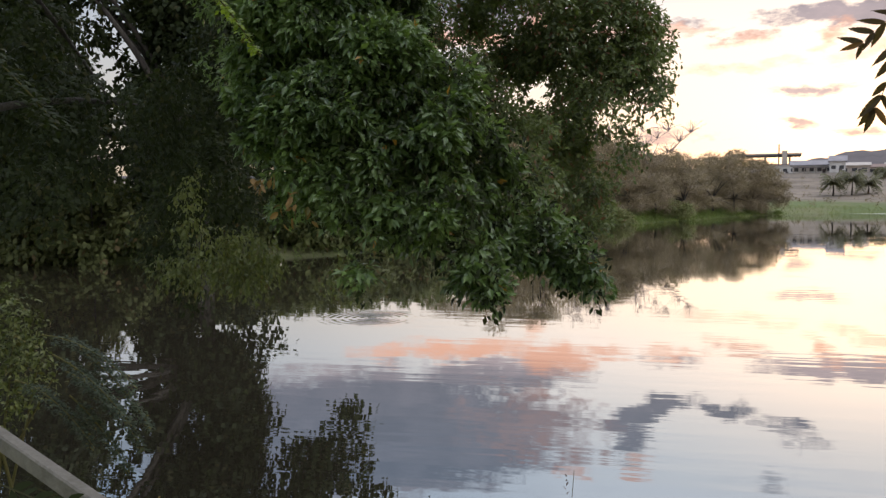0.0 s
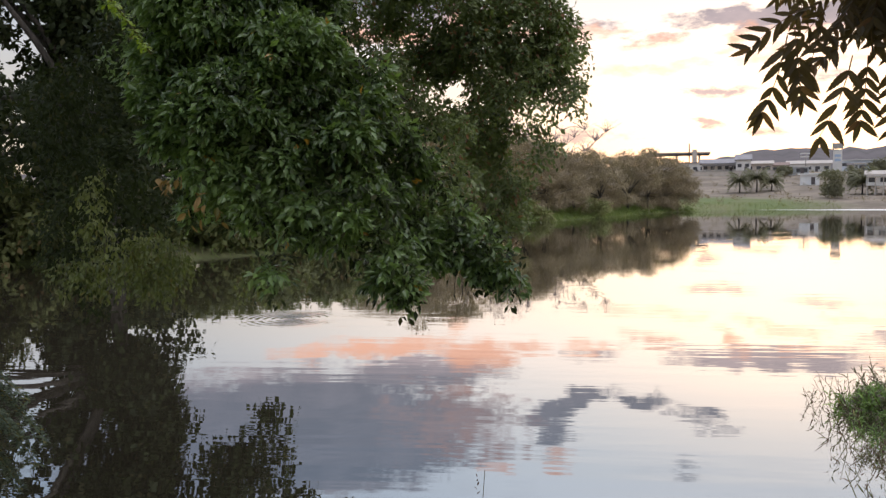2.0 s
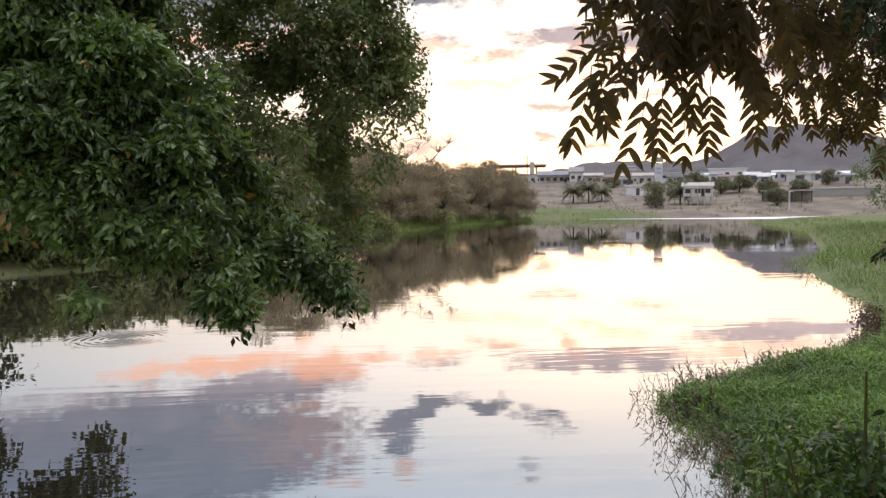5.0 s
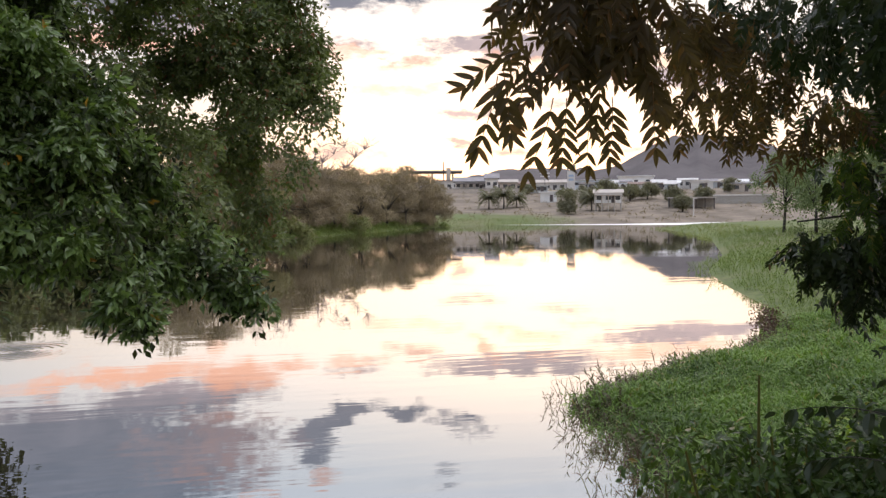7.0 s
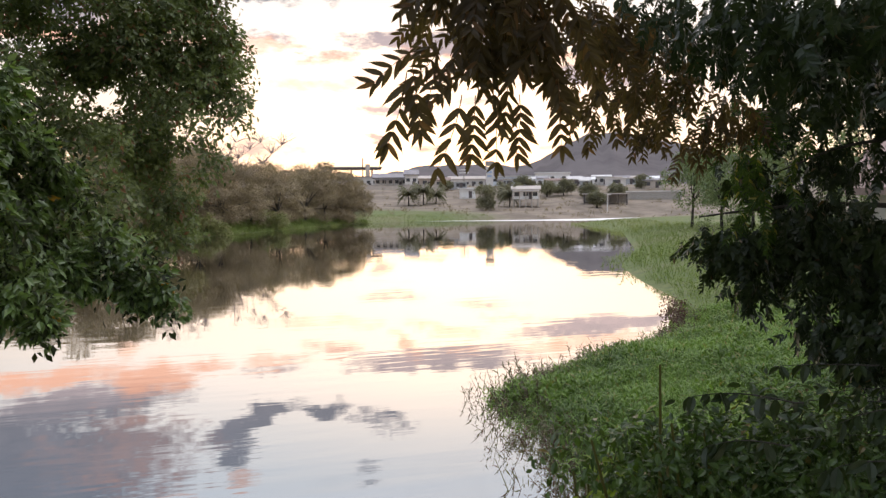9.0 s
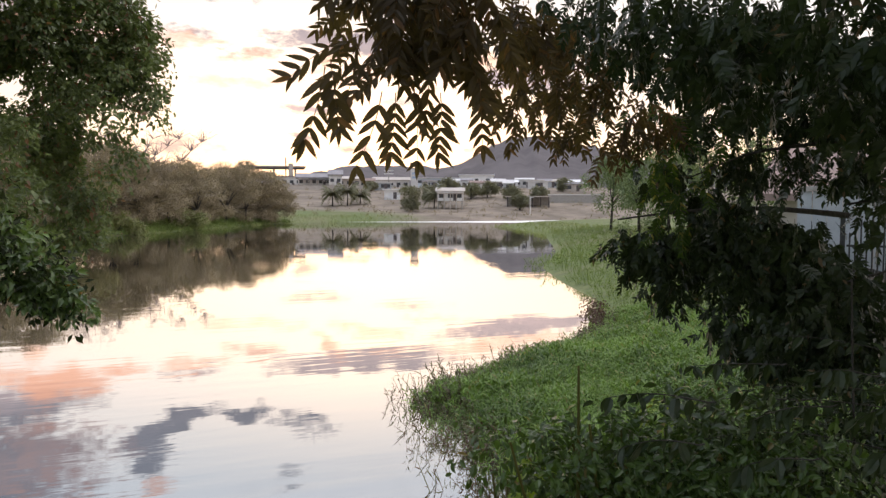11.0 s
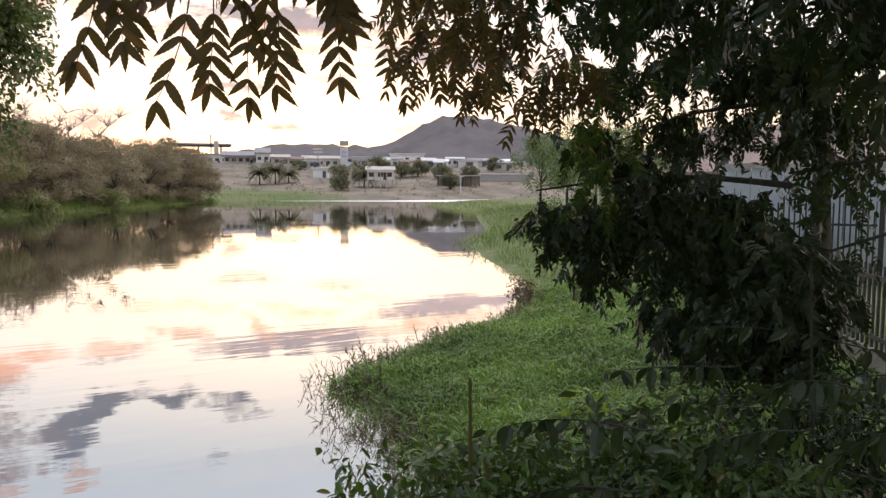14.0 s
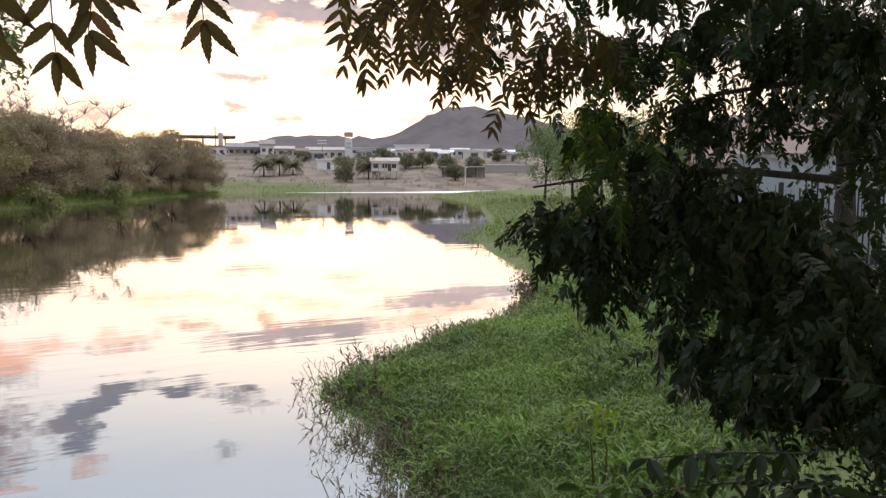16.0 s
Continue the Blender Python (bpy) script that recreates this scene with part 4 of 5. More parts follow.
house("warehouse", "long pale-blue and white warehouse with flat roof", 23.6, 352, 21, 14, 3.4, M["pale_blue"], M["white"], "flat", windows=5, z=12.0)
house("warehouse", "tall white warehouse block", 26.4, 340, 14.4, 14, 4.5, M["bright"], M["bright"], "flat", windows=3, z=11.8)
house("flat_block", "pale flat-roofed block with window bands", 29.5, 330, 12.6, 8, 2.9, M["bright"], M["roof"], "flat", windows=5, storeys=1, z=9.7)
house("stilt_house", "two-storey white house with open ground floor on posts", 24.45, 205, 7.0, 5.5, 2.5, M["bright"], M["cream"], "gable", 0.8, 0.4, 3, lift=2.0, porch=1.2)
hr = np.random.default_rng(21)
for a in (18.9, 19.5, 22.6, 23.3, 25.0, 25.6, 26.1, 26.7, 27.2, 27.7, 28.2, 28.8, 29.4, 30.0, 30.7, 31.2, 31.8, 32.5, 33.1, 33.8, 34.5):
    d = 262 + 60 * hr.random()
    house("small_house", "small pale house of the town", a + 0.2 * hr.normal(), d, 3.6 + 3.6 * hr.random(), 5, 2.1 + 0.9 * hr.random(), M[("cream", "white", "panel")[int(hr.integers(3))]],
          M[("red_roof", "roof", "cream", "white", "dark_roof")[int(hr.integers(5))]], ("gable", "flat")[int(hr.integers(2))], 0.5 + 0.6 * hr.random(), 0.3, int(hr.integers(1, 4)), group="small houses of the town")
for a in (24.9, 25.3, 25.7, 26.3, 26.6, 27.0, 27.4, 27.8, 28.1, 28.5, 29.0, 30.3, 31.4, 32.2, 33.4):
    house("small_house", "small whitewashed house of the town", a, 278 + 40 * hr.random(), 3.0 + 2.4 * hr.random(), 4.5, 1.9 + 0.9 * hr.random(), M["bright"],
          M[("bright", "roof", "pale_blue")[int(hr.integers(3))]], ("gable", "flat")[int(hr.integers(2))], 0.5 + 0.4 * hr.random(), 0.3, int(hr.integers(1, 3)), group="small houses of the town")

base = site(21.8, 322)
tower = thing("water_tower", base, "white water tower with a boxy tank and blue bands", "tower")
tower.rotation_euler = (0, 0, -radians(21.8))
child("shaft", Pile().box((0, 0, 3.6), (3.0, 3.0, 9.2)).mesh("shaft", M["white"]), tower)
child("tank", Pile().box((0, 0, 9.8), (3.6, 3.6, 1.9)).mesh("tank", M["concrete"]), tower, "grey concrete tank")
for z in (4.6, 6.2):
    child("band", Pile().box((0, -1.52, z), (2.0, 0.1, 0.9)).mesh("band", M["blue"]), tower, "pale blue painted panel")
base = site(19.9, 318)
mast = thing("sign_mast", base, "slim mast with two cross bars", "mast")
mast.rotation_euler = (0, 0, -radians(19.9))
child("pole", Pile().box((0, 0, 3.5), (0.35, 0.35, 7.6)).mesh("pole", M["concrete"]), mast)
for z in (6.0, 7.2):
    child("cross_bar", Pile().box((0, 0, z), (3.8, 0.4, 0.45)).mesh("cross_bar", M["white"]), mast)

n = 520
fa, fd = np.radians(10 + 27 * rng.random(n)), 178 + 105 * rng.random(n)
px0, py0 = VIEW.x + fd * np.sin(fa), VIEW.y + fd * np.cos(fa)
pz0 = ground_height(px0, py0)
scrub = [(x, y, z + 0.15, 0.35 + 0.5 * rng.random()) for x, y, z in zip(px0, py0, pz0)]
v, f = sprays(scrub, 2600, 0.34, 4, 0.3, 0.0, (TUFT_V, TUFT_F))
tagged(new("field_scrub", mesh_from("field_scrub", v, f, M["scrub"])), "low brown scrub scattered over the dry field", "scrub", kind="stuff")

# open shed, its lamp post, a low wall of the road
base = site(30.2, 215)
shed = thing("open_shed", base, "long open shed with thin roof on posts", "shed")
shed.rotation_euler = (0, 0, -radians(30.2))
child("roof", Pile().box((0, 0, 2.6), (12.5, 5, 0.28)).mesh("roof", M["cream"]), shed)
for i in range(6):
    child("post", Pile().box((-5.6 + 2.25 * i, -2.2, 1.0), (0.25, 0.25, 3.2)).mesh("post", M["dark_roof"]), shed)
child("back_wall", Pile().box((0, 2.2, 1.0), (12, 0.2, 3.0)).mesh("back_wall", M["concrete"]), shed)
base = site(30.35, 200)
post = thing("lamp_post", base, "pale concrete lamp post with short arm", "lamp post")
child("pole", Pile().tube([(0, 0, -0.5), (0, 0, 2), (0, 0, 4.2)], [0.16, 0.14, 0.11], 8).mesh("pole", M["white"], True), post)
child("arm", Pile().box((0.4, 0, 4.2), (1.0, 0.14, 0.14)).mesh("arm", M["white"]), post)
base = site(33.6, 225)
wall = thing("roadside_wall", base, "long low grey roadside wall", "wall")
wall.rotation_euler = (0, 0, -radians(33.6))
child("panel", Pile().box((0, 0, 0.6), (15, 0.4, 3.2)).mesh("panel", M["concrete"]), wall)
child("coping", Pile().box((0, 0, 2.3), (15.4, 0.7, 0.3)).mesh("coping", M["white"]), wall)


base = site(16.2, 268)
bound = thing("boundary_wall", base, "long low weathered wall below the houses", "wall")
bound.rotation_euler = (0, 0, -radians(16.2))
child("panel", Pile().box((0, 0, 0.2), (34, 0.35, 2.6)).mesh("panel", M["cream"]), bound)
child("coping", Pile().box((0, 0, 1.55), (34.4, 0.55, 0.16)).mesh("coping", M["concrete"]), bound)


def palm(a, d, h, n=46, length=3.3):
    base = site(a, d)
    top = thing("coconut_palm", base, "short coconut palm with arching fronds", "palm", "palms across the lake")
    child("trunk", Pile().tube([(0, 0, -0.4), (0.1, 0, h * 0.5), (0.05, 0, h)], [0.22, 0.17, 0.13], 7).mesh("trunk", M["bark"], True), top)
    for i in range(n):
        th, lift = i * 2.4, 1.7 - 1.7 * (i / n)
        s = np.linspace(0, 1, 9)[:, None]
        d3 = np.array((math.cos(th), math.sin(th), 0))
        mid = np.array((0.05, 0, h)) + d3 * s * length * 0.85 + np.array((0, 0, 1.0)) * (lift * s - 0.85 * s ** 2) * length
        side = np.cross(d3, (0, 0, 1.0))
        pile = Pile().tube(mid, np.linspace(0.05, 0.015, 9), 3)
        for k in range(1, 9):
            for sg in (-1, 1):
                tip = mid[k] + side * sg * 0.42 + d3 * 0.35 + np.array((0, 0, -0.35))
                w = d3 * 0.3
                pile.add([mid[k] - w, mid[k] + w, tip], t=[(0, 1, 2)])
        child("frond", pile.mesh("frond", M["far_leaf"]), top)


for a, d, h in ((15.75, 212, 3.0), (16.85, 214, 3.6), (17.8, 218, 2.3), (23.25, 205, 2.9)):
    palm(a, d, h)

for a, d, h, w, name in ((21.5, 192, 7.3, 3.1, "round_tree"), (22.9, 228, 5.6, 2.2, "round_tree"), (23.8, 232, 5.2, 2.6, "round_tree"), (24.3, 250, 5.6, 3.2, "round_tree"), (26.0, 235, 5.0, 4.0, "round_tree"), (27.2, 240, 5.0, 4.0, "round_tree"),
                         (29.0, 232, 4.2, 2.6, "round_tree"), (29.6, 206, 4.4, 1.8, "round_tree"), (31.1, 228, 4.6, 2.4, "round_tree"), (32.8, 262, 4.4, 3.0, "round_tree"), (18.6, 262, 3.0, 2.4, "round_tree")):
    tree(name, "round dark-green garden tree, paled for haze", site(a, d), clumps_round(a, d, 1.5, h - 0.6, w * 0.78, 26, 0.95), M["far_leaf"], 900, 0.36, 0.2, group="garden trees across the lake", reach=0.5)

# ---- grass of the banks ----


def sprig_template(blades, height):
    """A grass stem with blades that leave it on alternate sides."""
    vs, fs, n = [], [], 0
    vs.append(np.array([(-.008, 0, 0), (.008, 0, 0), (.004, 0.02, height), (-.004, 0.02, height)]))
    fs += [(0, 1, 2), (0, 2, 3)]
    n = 4
    r = np.random.default_rng(3 + blades)
    for i in range(blades):
        th = i * 2.3 + r.random()
        ax = np.array((math.cos(th), math.sin(th), 0.35 + 0.7 * r.random()))
        ax /= np.linalg.norm(ax)
        v, f = place_many(BLADE_V * np.array([2.1, 1, 1.3]), BLADE_F, np.array([(0, 0.01, height * (0.3 + 0.7 * i / blades))]), ax[None], np.array([(0, 0, 1.0)]), [0.12 + 0.07 * r.random()])
        vs.append(v)
        fs += [tuple(k + n for k in t) for t in f]
        n += len(v)
    return np.concatenate(vs), np.array(fs)


def hollow(x, y):
    """Uneven edge and tufts."""
    return 0.45 * np.sin(x * 2.3 + 1.1 * np.sin(y * 1.7)) + 0.35 * np.sin(y * 3.1 + x * 0.7)


def grass_patch(name, label, box, n, keep, height, mat, size=1.0, blades=6):
    x = box[0] + (box[1] - box[0]) * rng.random(n)
    y = box[2] + (box[3] - box[2]) * rng.random(n)
    sd = shore_distance(x, y)
    ok = keep(x, y, sd)
    x, y, sd = x[ok], y[ok], sd[ok]
    z = np.maximum(ground_height(x, y), -0.1)
    lean = rng.normal(size=(len(x), 3)) * 0.4
    edge = np.clip(1 - np.abs(sd) / 1.2, 0, 1)
    tv, tf = sprig_template(blades, height)
    # the template's stem runs along z: turn it so that z follows the lean
    stem = unit(np.stack([lean[:, 0] - 0.4 * edge, lean[:, 1], np.ones(len(x))], -1))
    side = unit(np.cross(stem, rng.normal(size=(len(x), 3))))
    v, f = place_many(tv, tf, np.stack([x, y, z], -1), side, stem, size * (0.45 + 0.85 * rng.random(len(x))) * (1 + 0.35 * hollow(x * 0.9, y * 0.9)))
    ob = new(name, mesh_from(name, v, f, mat))
    return tagged(ob, label, "grass", kind="stuff")


grass_patch("bank_grass", "dense green reed grass growing out into the lake", (2.5, 17, 5.5, 21), 60000,
            lambda x, y, sd: (rng.random(len(x)) < smooth(sd + 0.35 * hollow(x, y), -0.15, 1.25)) & (sd < 7.5), 0.40, M["grass"], 0.74, 8)
grass_patch("edge_reed", "thin brown reed stems standing in the water", (2.5, 17, 6.5, 21), 30000,
            lambda x, y, sd: (sd > -0.05 + 0.35 * hollow(x, y)) & (sd < 0.9), 0.40, M["reed"], 0.72, 5)
grass_patch("trailing_reed", "long thin stems trailing over the water", (3.5, 12, 6.5, 18), 1800,
            lambda x, y, sd: (sd > -0.55 + 0.25 * hollow(x, y)) & (sd < 0.25), 0.55, M["reed"], 0.8, 3)
grass_patch("bank_grass", "soft green grass along the bank", (11, 60, 15, 84), 90000,
            lambda x, y, sd: (sd > 0.5 + 0.5 * hollow(x, y)) & (sd < 14) & (rng.random(len(x)) < np.clip(26 / np.hypot(x, y), 0.25, 1)), 0.34, M["grass_soft"], 1.0, 5)
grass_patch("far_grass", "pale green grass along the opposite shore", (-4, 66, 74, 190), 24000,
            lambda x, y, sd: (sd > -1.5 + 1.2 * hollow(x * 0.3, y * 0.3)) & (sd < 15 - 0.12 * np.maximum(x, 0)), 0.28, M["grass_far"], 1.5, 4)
grass_patch("bank_grass", "green grass below the bushes on the bank", (-48, 30, 36, 135), 28000,
            lambda x, y, sd: (sd > -0.8 + 0.8 * hollow(x * 0.4, y * 0.4)) & (sd < 9), 0.4, M["grass_soft"], 1.6, 4)
grass_patch("bank_grass", "low green grass mounds below the scrub trees", (-8, 36, 80, 152), 42000,
            lambda x, y, sd: (sd > -0.9 + 0.8 * hollow(x * 0.4, y * 0.4)) & (sd < 8) & (rng.random(len(x)) < 0.75 + 0.5 * hollow(x * 0.12, y * 0.12)), 0.4, M["grass_soft"], 1.9, 5)
grass_patch("yard_grass", "short grass beside the fence", (5, 13, 2.0, 10), 4500, lambda x, y, sd: (sd > 1.5), 0.22, M["grass"], 0.6, 5)


def bush(name, label, clumps, mat, n, leaf, per=6, reach=0.25, droop=0.3, category="shrub", template=(LEAF_V, LEAF_F), group=""):
    """A low shrub: stems from the ground and leafy twigs."""
    c = np.array([k[:3] for k in clumps])
    gx, gy = c[:, 0].mean(), c[:, 1].mean()
    base = Vector((gx, gy, max(0.0, float(ground_height(gx, gy)))))
    top = thing(name, base, label, category, group)
    o = np.array(base)
    for i in range(min(6, len(clumps))):
        child("stem", Pile().tube(limb_points((rng.normal() * 0.05, rng.normal() * 0.05, -0.1), c[i] - o, 0.02, 0.08, 6), np.linspace(0.018, 0.004, 6), 5).mesh("stem", M["stem"], True), top)
    v, f = sprays(local_to(clumps, o), n, leaf, per, reach, droop, template)
    child("foliage", mesh_from("foliage", v, f, mat), top, "", "stuff")
    return top


bush("red_bush", "leggy reddish-brown waterside shrub", [(14.5, 19.6, 0.3, 0.2), (15.2, 20.5, 0.45, 0.26), (15.0, 20.0, 0.3, 0.2), (14.0, 19.0, 0.2, 0.14), (14.8, 20.0, 0.62, 0.12)], M["stem"], 130, 0.09, reach=0.3)

# ---- the neem tree over the lookout ----
rng = np.random.default_rng(29)
NEEM_TIPS = [(1.20, 2.08, 4.55, 0.08), (1.34, 2.10, 4.48, 0.13), (1.49, 2.05, 4.48, 0.13), (1.40, 2.05, 4.36, 0.11), (1.54, 2.02, 4.38, 0.11), (1.31, 2.04, 4.68, 0.18), (1.52, 1.96, 4.68, 0.18), (1.68, 1.98, 4.5, 0.13)]
NEEM_MIDDLE = [
    (2.61, 3.46, 4.40, 0.12), (2.82, 3.49, 4.36, 0.14), (2.98, 3.41, 4.29, 0.15), (3.09, 3.25, 4.21, 0.13), (3.27, 3.24, 4.22, 0.15), (3.29, 3.31, 4.44, 0.20), (2.99, 3.47, 4.52, 0.20),
    (3.51, 3.29, 4.36, 0.20), (2.70, 3.50, 4.56, 0.20)]
NEEM_DENSE = [
    (3.85, 3.58, 3.99, 0.20), (3.94, 3.46, 4.32, 0.20), (3.53, 3.58, 3.59, 0.14), (3.67, 3.47, 3.54, 0.22), (3.59, 3.25, 3.31, 0.14), (3.86, 3.30, 3.55, 0.30), (4.02, 3.44, 3.83, 0.20),
    (4.31, 3.42, 4.08, 0.22), (4.31, 3.36, 4.44, 0.22), (4.52, 3.12, 4.42, 0.22), (4.52, 2.78, 4.37, 0.20), (4.68, 3.29, 4.14, 0.18), (4.73, 2.90, 4.06, 0.18), (3.92, 2.97, 3.68, 0.30),
    (4.06, 2.80, 3.57, 0.30), (3.82, 2.75, 3.36, 0.30), (3.98, 2.55, 3.37, 0.30), (3.58, 2.66, 3.14, 0.15), (3.67, 2.39, 3.14, 0.25), (3.83, 2.22, 3.31, 0.30), (3.70, 2.16, 3.11, 0.20)]
nbase = Vector((5.6, -0.6, float(ground_height(5.6, -0.6))))
neem = thing("neem_tree", nbase, "neem tree with drooping feathered leaves dark against the sky", "tree")
no = np.array(nbase)
nknee = np.array((5.3, 0.0, 5.0)) - no
child("trunk", Pile().tube(limb_points((0, 0, -0.3), nknee, 0, 0.04, 8), np.linspace(0.26, 0.17, 8), 10).mesh("trunk", M["bark"], True), neem)
for a, b, r in (((5.3, 0.0, 5.0), (4.6, 3.2, 5.0), 0.035), ((5.3, 0.0, 5.0), (1.6, 2.0, 4.85), 0.03), ((4.4, 2.9, 4.5), (3.0, 3.45, 4.7), 0.018), ((4.7, 2.9, 3.75), (3.45, 3.55, 3.72), 0.02),
                ((5.35, 0.6, 4.0), (4.7, 2.9, 3.75), 0.028), ((5.3, 1.0, 3.7), (3.8, 2.4, 3.45), 0.018), ((4.6, 2.9, 4.2), (3.9, 3.5, 4.0), 0.015)):
    child("limb", Pile().tube(limb_points(np.array(a) - no, np.array(b) - no, 0.04, 0.05, 8), np.linspace(r, r * 0.25, 8), 7).mesh("limb", M["bark"], True), neem)


NEEM_LOW_V = np.array([(0, 0, 0), (.22, .28, .015), (.16, .68, 0), (.11, 1.0, -.03), (-.16, .34, .015), (-.06, .74, 0)])
NEEM_LOW_F = np.array([(0, 1, 4), (4, 1, 2), (4, 2, 5), (5, 2, 3)])


def neem_leaf(seed, pairs=7, length=0.30, leaflet=0.095, shape=(NEEM_LOW_V, NEEM_LOW_F), rib_parts=3):
    """One feathered leaf that hangs along -z: a rib with pairs of curved leaflets and one at its end."""
    r = np.random.default_rng(seed)
    s = np.linspace(0, 1, rib_parts)
    bend = (r.random() - 0.5) * 0.12
    rib = np.stack([bend * s ** 2, 0.03 * (r.random() - 0.5) * s, -length * s], -1)
    pile = Pile().tube(rib, np.linspace(0.0028, 0.0012, rib_parts), 3)
    for i in range(pairs):
        k = 0.18 + 0.80 * i / (pairs - 1)
        at = np.array((bend * k ** 2, 0, -length * k))
        for sg in (-1, 1):
            if r.random() < 0.06:
                continue
            drop = 0.75 + 0.45 * r.random()
            ax = np.array([(sg * 1.0, 0.35 * r.normal(), -drop)])
            tv = shape[0] * np.array([sg, 1, 1])
            tf = shape[1] if sg > 0 else shape[1][:, ::-1]
            v, f = place_many(tv, tf, at[None], ax, np.array([(0.25 * r.normal(), -1.0, 0.2)]), [leaflet * (0.8 + 0.35 * r.random()) * (0.8 + 0.4 * math.sin(math.pi * (0.2 + 0.6 * k)))])
            pile.add(v, t=f)
    v, f = place_many(shape[0], shape[1], rib[-1][None], np.array([(0.1 * r.normal(), 0, -1.0)]), np.array([(0, -1.0, 0)]), [leaflet])
    return pile.add(v, t=f)


LEAF_KINDS = [neem_leaf(11 + i, 6 + i % 3, 0.26 + 0.02 * (i % 4), 0.088) for i in range(7)]
NEAR_LEAVES = [neem_leaf(31 + i, 5 + i % 3, 0.25 + 0.02 * (i % 4), 0.088, (TOOTH_V, TOOTH_F), 6).mesh("neem_leaf", M["neem_glare"]) for i in range(9)]
LIT_LEAVES = [neem_leaf(31 + i, 7, 0.28, 0.088, (NEEM_V, NEEM_F), 6).mesh("lit_leaf", M["neem_lit"]) for i in range(3)]


def hang_leaves(clumps, n, meshes, size=1.0, swing=22, name="leaf"):
    p, d = in_clumps(clumps, n, 0.2)
    for q, w in zip(p, d):
        ob = child(name, meshes[int(rng.integers(len(meshes)))], neem)
        ob.matrix_basis = Matrix.Translation(Vector(q - no)) @ pose(0, 0, 0, rng.normal() * swing, rng.normal() * swing + w[0] * -15, rng.normal() * 35 - 25) @ Matrix.Scale(size * (0.75 + 0.4 * rng.random()), 4)


def joined_leaves(clumps, n, mat, name, size=1.0, swing=25):
    """The rest of the leaves, too many to tell apart, as one mesh."""
    p, d = in_clumps(clumps, n, 0.25)
    kinds = [(np.concatenate(k.v), np.concatenate(k.q), np.concatenate(k.t)) for k in LEAF_KINDS]
    pile = Pile()
    for q, w in zip(p, d):
        v, fq, ft = kinds[int(rng.integers(len(kinds)))]
        m = np.array(pose(0, 0, 0, rng.normal() * swing, rng.normal() * swing - w[0] * 15, rng.random() * 360).to_3x3())
        pile.add(v @ m.T * size * (0.75 + 0.4 * rng.random()) + (q - no), fq, ft)
    child(name, pile.mesh(name, mat), neem, "", "stuff")


hang_leaves(NEEM_TIPS, 60, NEAR_LEAVES, 0.8)
hang_leaves([c for c in NEEM_TIPS if c[2] > 4.4 and c[0] > 1.25], 44, NEAR_LEAVES, 0.6)
# the lowest leaves: where each leaves its twig and where it ends
LOW_LEAVES = [
    (1.167, 2.004, 4.324, 1.012, 2.046, 4.242), (1.147, 2.025, 4.237, 1.118, 2.066, 3.938), (1.154, 1.969, 4.253, 1.197, 1.995, 4.010), (1.325, 1.978, 4.162, 1.293, 2.012, 3.888),
    (1.389, 2.012, 4.167, 1.394, 2.037, 3.896), (1.523, 1.938, 4.165, 1.552, 1.953, 3.928), (1.473, 2.009, 4.153, 1.459, 2.034, 3.971), (1.664, 1.929, 4.221, 1.682, 1.946, 4.055),
    (1.639, 1.973, 4.324, 1.748, 1.970, 4.070), (2.413, 3.222, 4.429, 2.382, 3.271, 4.180), (2.516, 3.248, 4.304, 2.556, 3.255, 4.044), (2.646, 3.231, 4.350, 2.690, 3.236, 4.113),
    (1.262, 2.040, 4.304, 1.248, 2.082, 4.059), (2.727, 3.191, 4.320, 2.764, 3.196, 4.097), (2.858, 3.119, 4.288, 2.920, 3.104, 4.080)]
for i, (ax, ay, az0, bx, by, bz) in enumerate(LOW_LEAVES):
    a, b = Vector((ax, ay, az0)), Vector((bx, by, bz))
    down = (b - a).normalized()
    a = a - down * 0.02
    side = down.cross(Vector((-0.35, -1.0, 0.0))).normalized() * -1
    face = side.cross(-down)
    turn = Matrix((side, -face, -down)).transposed()
    ob = child("leaf", NEAR_LEAVES[i % len(NEAR_LEAVES)], neem)
    ob.matrix_basis = Matrix.Translation(a - nbase) @ turn.to_4x4() @ Matrix.Scale(max(0.75, ((b - a).length - 0.03) / 0.32), 4)
hang_leaves(NEEM_MIDDLE, 96, NEAR_LEAVES, 0.6)
# the thick glare-browned twigs between the tips and the middle of the crown
NEEM_INNER = [(2.22, 2.64, 4.60, 0.13), (2.36, 2.70, 4.49, 0.13), (2.49, 2.77, 4.40, 0.12), (2.53, 2.70, 4.62, 0.14), (2.66, 2.77, 4.50, 0.14), (2.79, 2.83, 4.38, 0.12), (2.07, 2.48, 4.58, 0.12), (1.96, 2.35, 4.62, 0.12), (2.05, 2.44, 4.50, 0.10), (2.18, 2.47, 4.60, 0.12)]
hang_leaves(NEEM_INNER, 92, NEAR_LEAVES, 0.55)
hang_leaves([(3.47, 3.21, 4.26, 0.24), (3.55, 3.17, 4.07, 0.24), (3.55, 3.32, 3.92, 0.24), (3.61, 3.27, 3.75, 0.24), (3.62, 3.12, 3.91, 0.24), (3.72, 3.14, 4.22, 0.24)], 46, LIT_LEAVES, 0.55)
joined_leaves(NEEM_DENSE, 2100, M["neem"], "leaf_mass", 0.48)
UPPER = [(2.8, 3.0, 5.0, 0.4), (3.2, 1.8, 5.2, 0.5)]
